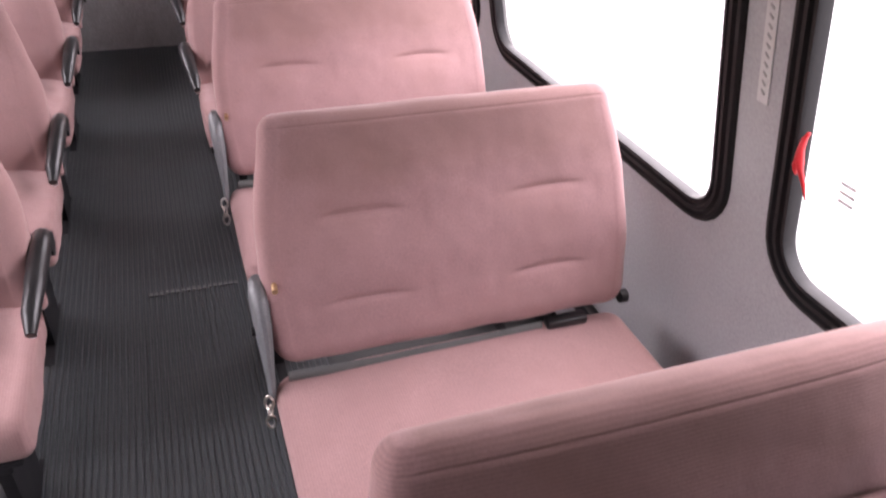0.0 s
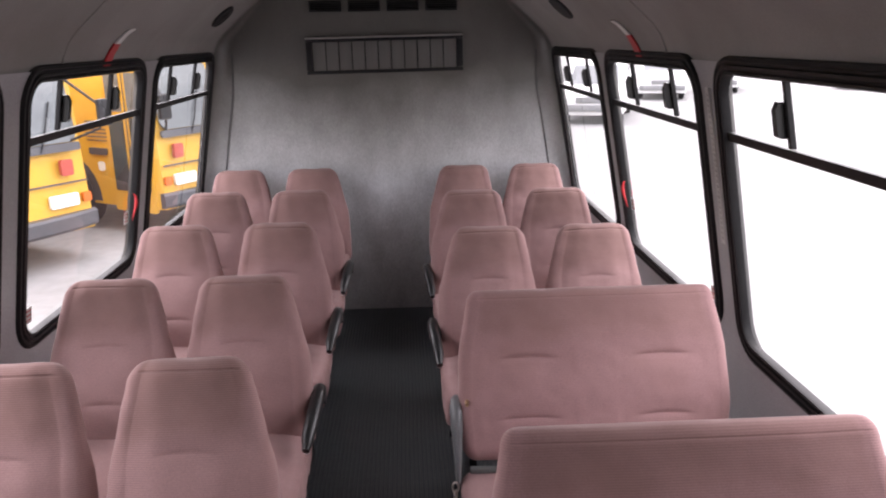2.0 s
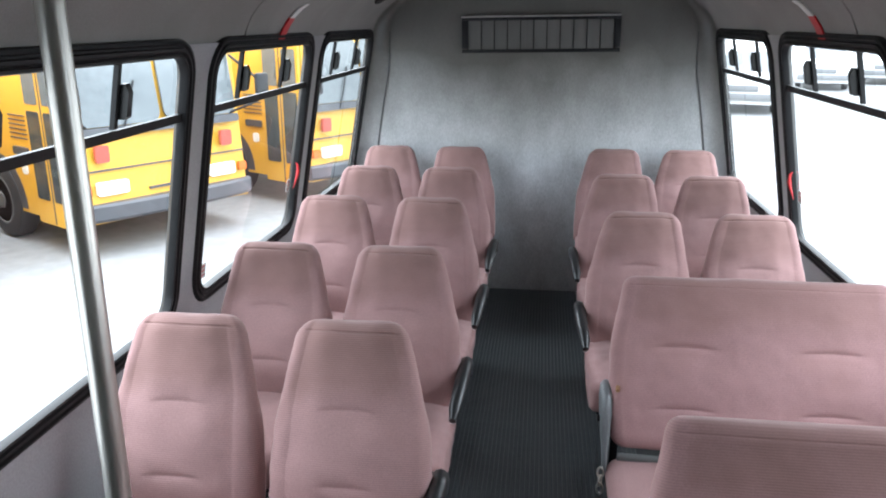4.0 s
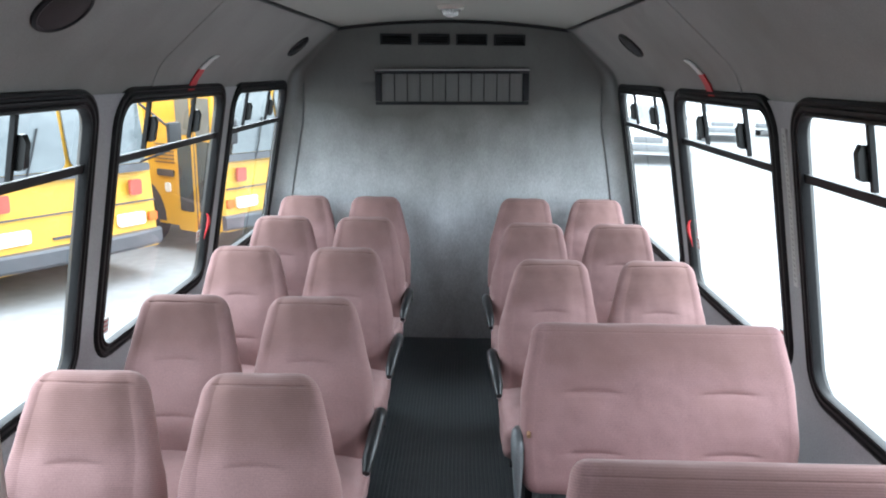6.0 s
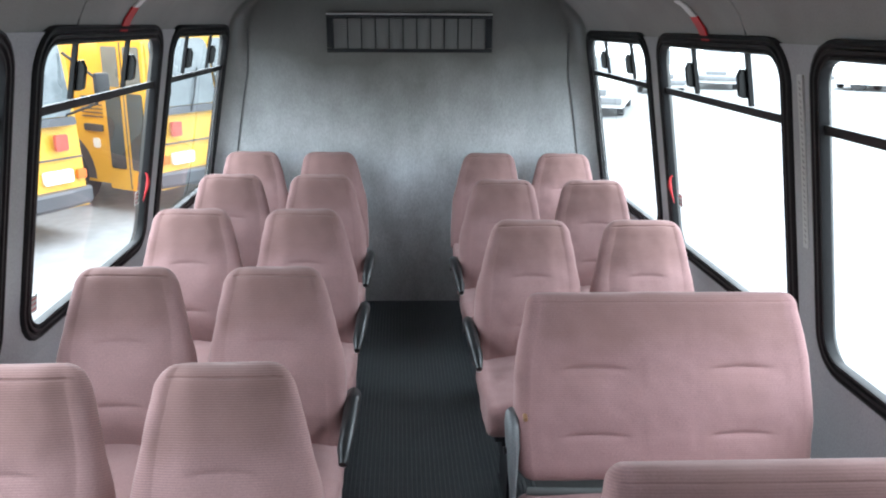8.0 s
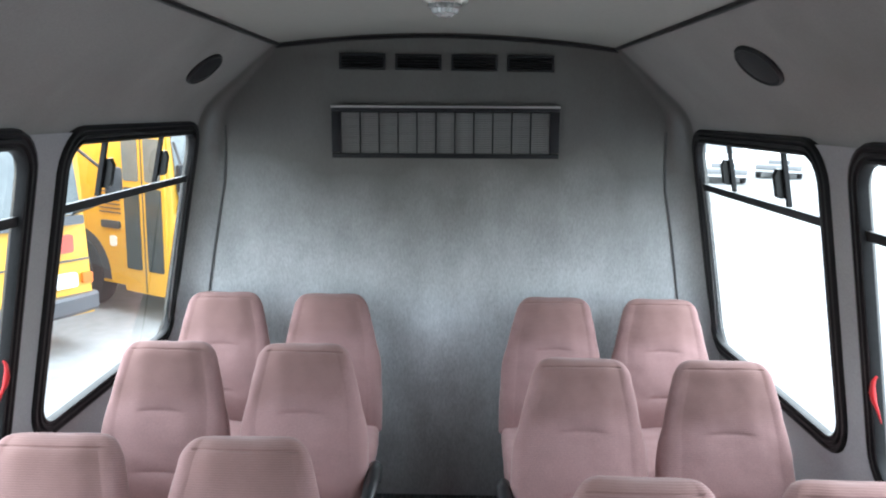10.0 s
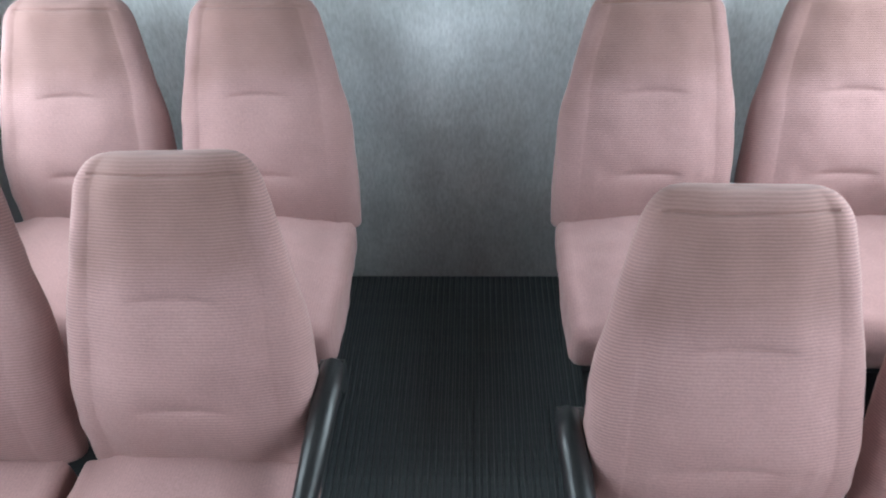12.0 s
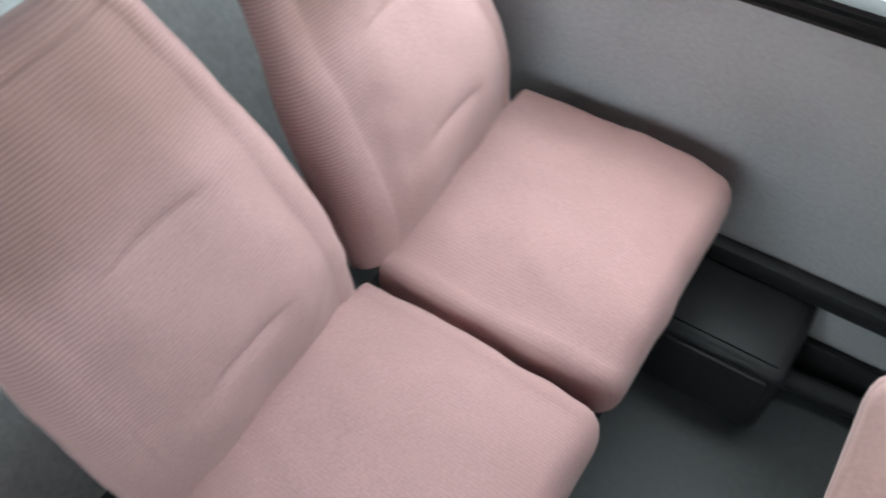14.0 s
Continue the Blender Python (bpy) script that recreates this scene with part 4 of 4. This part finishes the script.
def school_bus(m):
    """A flat-fronted yellow bus; front at y = 0 facing -y, door side at -x, body runs to +y, ground at z = 0."""
    root = thing("school_bus", "yellow flat-fronted school bus with black bumper parked in the yard", "bus", "parked school buses", m)
    W, H, L = 1.22, 2.95, 10.0
    bm = bmesh.new()
    prof = [(W, 0.42), (W, 2.2), (W - 0.05, 2.6), (W - 0.25, 2.85), (W - 0.6, H), (0, H + 0.02)]
    ring = prof + [(-x, z) for x, z in prof[-2::-1]]
    loops = []
    for y, k, lift in ((0.0, 0.96, 0.0), (0.05, 0.985, 0.0), (0.15, 1.0, 0.0), (L - 0.1, 1.0, 0.0), (L, 0.96, 0.0)):
        loops.append([(x * k, y + max(z - 1.35, 0) * (0.16 if y < 1 else 0), z) for x, z in ring])
    rings(bm, loops)
    body = part("body", bm, YELLOW, root)
    slope = lambda z: max(z - 1.35, 0) * 0.16

    def panel(name, x0, x1, z0, z1, material, depth=0.012, parent=body, r=0.05, label=""):
        bm = bmesh.new()
        pts = round_rect(x0, x1, z0, z1, min(r, (x1 - x0) / 2.1, (z1 - z0) / 2.1), 4)
        rings(bm, [[(x, slope(z) - d, z) for x, z in pts] for d in (-0.02, depth)])
        return part(name, bm, material, parent, label)

    for x0, x1 in ((-1.1, -0.03), (0.03, 1.1)):
        panel("windscreen", x0, x1, 1.55, 2.46, DARK_GLASS, 0.01, r=0.12)
        bm = bmesh.new()
        xm = (x0 + x1) / 2
        sweep(bm, [(xm, slope(1.5) - 0.03, 1.46), (xm + 0.1, slope(1.7) - 0.04, 1.7), (xm + 0.25, slope(2.05) - 0.03, 2.05)], 0.012, 6)
        part("wiper", bm, BLACK_METAL, body)
    panel("destination_board", -0.75, 0.75, 2.52, 2.76, BLACK_PAINT, 0.015)
    panel("cowl", -1.12, 1.12, 1.44, 1.54, BLACK_PAINT, 0.018, r=0.03)
    panel("maker_badge", -0.30, 0.05, 0.735, 0.765, BLACK_PAINT, 0.008, r=0.01)
    panel("waist_stripe", -1.15, 1.15, 1.035, 1.055, BLACK_PAINT, 0.006, r=0.008)
    for s in (-1, 1):
        panel("turn_lamp", s * 0.87 - 0.085, s * 0.87 + 0.085, 1.14, 1.34, LAMP_RED, 0.03, r=0.03, label="red square lamp")
        panel("headlamp", s * 0.78 - 0.2, s * 0.78 + 0.2, 0.75, 0.91, HEADLAMP, 0.025, r=0.03, label="white rectangular headlamps")
        panel("side_lamp", s * 1.105 - 0.06, s * 1.105 + 0.06, 0.77, 0.89, AMBER, 0.025, r=0.02, label="amber marker lamp")
        panel("roof_lamp", s * 0.95 - 0.1, s * 0.95 + 0.1, 2.54, 2.74, RED if s > 0 else AMBER, 0.05, r=0.09)
        bm = bmesh.new()
        sweep(bm, [(s * 1.0, 0.05, 1.55), (s * 1.25, -0.25, 1.7), (s * 1.3, -0.3, 1.95), (s * 1.1, 0.1, 2.3)], 0.018, 6)
        mr = part("mirror_arm", bm, BLACK_METAL, body)
        bm = bmesh.new()
        box(bm, (s * 1.3, -0.3, 1.9), (0.2, 0.08, 0.34), 0.03)
        part("mirror", bm, BLACK_METAL, mr)
    bm = bmesh.new()
    rings(bm, [[(x, y, z) for y, z in ((-0.10 + 0.06 * abs(x) ** 3, 0.44), (-0.14 + 0.06 * abs(x) ** 3, 0.48), (-0.14 + 0.06 * abs(x) ** 3, 0.63), (-0.11 + 0.06 * abs(x) ** 3, 0.66), (0.06, 0.66), (0.06, 0.44))] for x in [1.22 * k / 8 for k in range(-8, 9)]])
    part("bumper", bm, BLACK_PAINT, root, "black steel bumper")
    # side: door, windows, stripes on both flanks, wheels
    for s in (-1, 1):
        def flank(name, y0, y1, z0, z1, material, out=0.012, r=0.05, parent=body):
            bm = bmesh.new()
            pts = round_rect(y0, y1, z0, z1, min(r, (y1 - y0) / 2.1, (z1 - z0) / 2.1), 4)
            rings(bm, [[(s * (W + d), y, z) for y, z in pts] for d in (-0.02, out)])
            return part(name, bm, material, parent)

        for k in range(9):
            y0 = 2.0 + 0.85 * k
            flank("side_window", y0, y0 + 0.74, 1.55, 2.18, DARK_GLASS, 0.008)
        for z in (0.75, 1.1, 1.45):
            flank("rub_rail", 2.66 if s < 0 else 0.5, 9.8, z - 0.03, z + 0.03, BLACK_PAINT, 0.02, 0.02)
        if s < 0:
            d = flank("door", 0.14, 0.98, 0.36, 2.42, YELLOW, 0.02, 0.03)
            for y0 in (0.20, 0.62):
                flank("door_glass", y0, y0 + 0.30, 0.66, 1.72, DOOR_GLASS, 0.028, 0.03, d)
                flank("door_glass", y0, y0 + 0.30, 1.80, 2.34, DARK_GLASS, 0.028, 0.03, d)
            flank("door_seal", 0.545, 0.565, 0.38, 2.40, BLACK_PAINT, 0.026, 0.006, d)
            for k in range(6):
                flank("louvre", 1.03, 1.46, 1.36 + 0.055 * k, 1.375 + 0.055 * k, BLACK_PAINT, 0.016, 0.006)
            flank("side_vent", 1.04, 1.42, 1.16, 1.26, BLACK_PAINT, 0.03, 0.03)
            flank("badge", 1.14, 1.27, 0.92, 1.06, HEADLAMP, 0.018, 0.04)
        for y in (1.95, 7.8):
            bm = bmesh.new()
            pts = [(y + 0.66 * math.cos(radians(a)), 0.46 + 0.66 * math.sin(radians(a))) for a in range(0, 181, 12)]
            rings(bm, [[(s * (W + d), yy, z) for yy, z in pts] for d in (-0.03, 0.006)])
            part("wheel_arch", bm, BLACK_PAINT, body)
            wheel(root, s * (W - 0.1), y, 0.5, 0.28, s)
    return root


bx, by, ang = BUS_A
first_bus = school_bus(pose(bx, by, GROUND, 0, 0, ang))
for k in (1, -1):
    copy_thing(first_bus, pose(bx + 1.9 * k, by + 2.88 * k, GROUND, 0, 0, ang))


def van(m, label):
    """A white van; front at y = 0 facing -y."""
    root = thing("white_van", label, "van", "parked white vehicles", m)
    bm = bmesh.new()
    side = [(0.0, 0.3), (0.0, 0.85), (0.12, 1.0), (0.85, 1.12), (1.55, 1.85), (1.8, 2.02), (4.9, 2.05), (5.1, 1.9), (5.15, 0.3)]
    loops = [[(x * k, y, z) for y, z in side] for x, k in ((-0.98, 1), (-0.94, 1), (0.94, 1), (0.98, 1))]
    loops[0] = [(x, y * 0.98 + 0.05, z * 0.98 + 0.01) for x, y, z in loops[0]]
    loops[3] = [(x, y * 0.98 + 0.05, z * 0.98 + 0.01) for x, y, z in loops[3]]
    rings(bm, loops)
    body = part("body", bm, WHITE_PAINT, root)
    bm = bmesh.new()
    rings(bm, [[(x, 0.93 - 0.012 + t, 1.2 - 0.0 + u) for x, t, u in ((-0.8, 0, 0), (0.8, 0, 0), (0.7, 0.55, 0.58), (-0.7, 0.55, 0.58))], [(x, 0.93 + 0.03 + t, 1.2 - 0.05 + u) for x, t, u in ((-0.8, 0, 0), (0.8, 0, 0), (0.7, 0.55, 0.58), (-0.7, 0.55, 0.58))]])
    part("windscreen", bm, VAN_GLASS, body)
    bm = bmesh.new()
    box(bm, (0, -0.05, 0.52), (1.9, 0.14, 0.2), 0.03)
    part("bumper", bm, VAN_TRIM, root)
    bm = bmesh.new()
    box(bm, (0, -0.005, 0.76), (0.9, 0.03, 0.2), 0.02)
    part("grille", bm, VAN_TRIM, body)
    for s in (-1, 1):
        bm = bmesh.new()
        box(bm, (s * 0.7, -0.005, 0.76), (0.34, 0.03, 0.18), 0.02)
        part("headlamp", bm, HEADLAMP, body)
        bm = bmesh.new()
        box(bm, (s * 0.975, 2.1, 1.55), (0.03, 0.9, 0.5), 0.01)
        part("side_window", bm, VAN_GLASS, body)
        for y in (0.95, 4.1):
            wheel(root, s * 0.86, y, 0.36, 0.22, s)
    return root


v1 = van(pose(5.9, 24.4, GROUND, 0, 0, -20), "white van parked far across the yard")
for x, y, a in ((11.0, 33.0, -16), (14.5, 36.0, -24), (21.6, 37.0, -50), (25.5, 35.0, 60), (29.0, 30.0, -60)):
    copy_thing(v1, pose(x, y, GROUND, 0, 0, a))


def bollard(x, y):
    root = thing("yellow_bollard", "yellow painted steel bollard standing in the yard", "bollard", "", pose(x, y, GROUND))
    bm = bmesh.new()
    rings(bm, [[(r * math.cos(2 * math.pi * i / 24), r * math.sin(2 * math.pi * i / 24), z) for i in range(24)] for r, z in ((0.085, 0.0), (0.085, 1.08), (0.075, 1.13), (0.045, 1.165), (0.01, 1.175))])
    part("post", bm, YELLOW, root)


bollard(9.1, 13.2)


# ---- ribs of the aisle mat ----
bm = bmesh.new()
L = Y_REAR - Y_FRONT - 0.01
rings(bm, [[(x, y, z) for x, z in ((-0.0065, 0.0), (-0.0045, 0.0038), (0.0045, 0.0038), (0.0065, 0.0))] for y in (-L / 2, L / 2)])
rib = part("rib", bm, RUBBER, aisle_mat)
rib.location = (-0.45, (Y_FRONT + Y_REAR) / 2, 0.006)
for k in range(1, 51):
    o = new("rib", rib.data)
    o.parent = aisle_mat
    o.location = (-0.45 + 0.018 * k, (Y_FRONT + Y_REAR) / 2, 0.006)
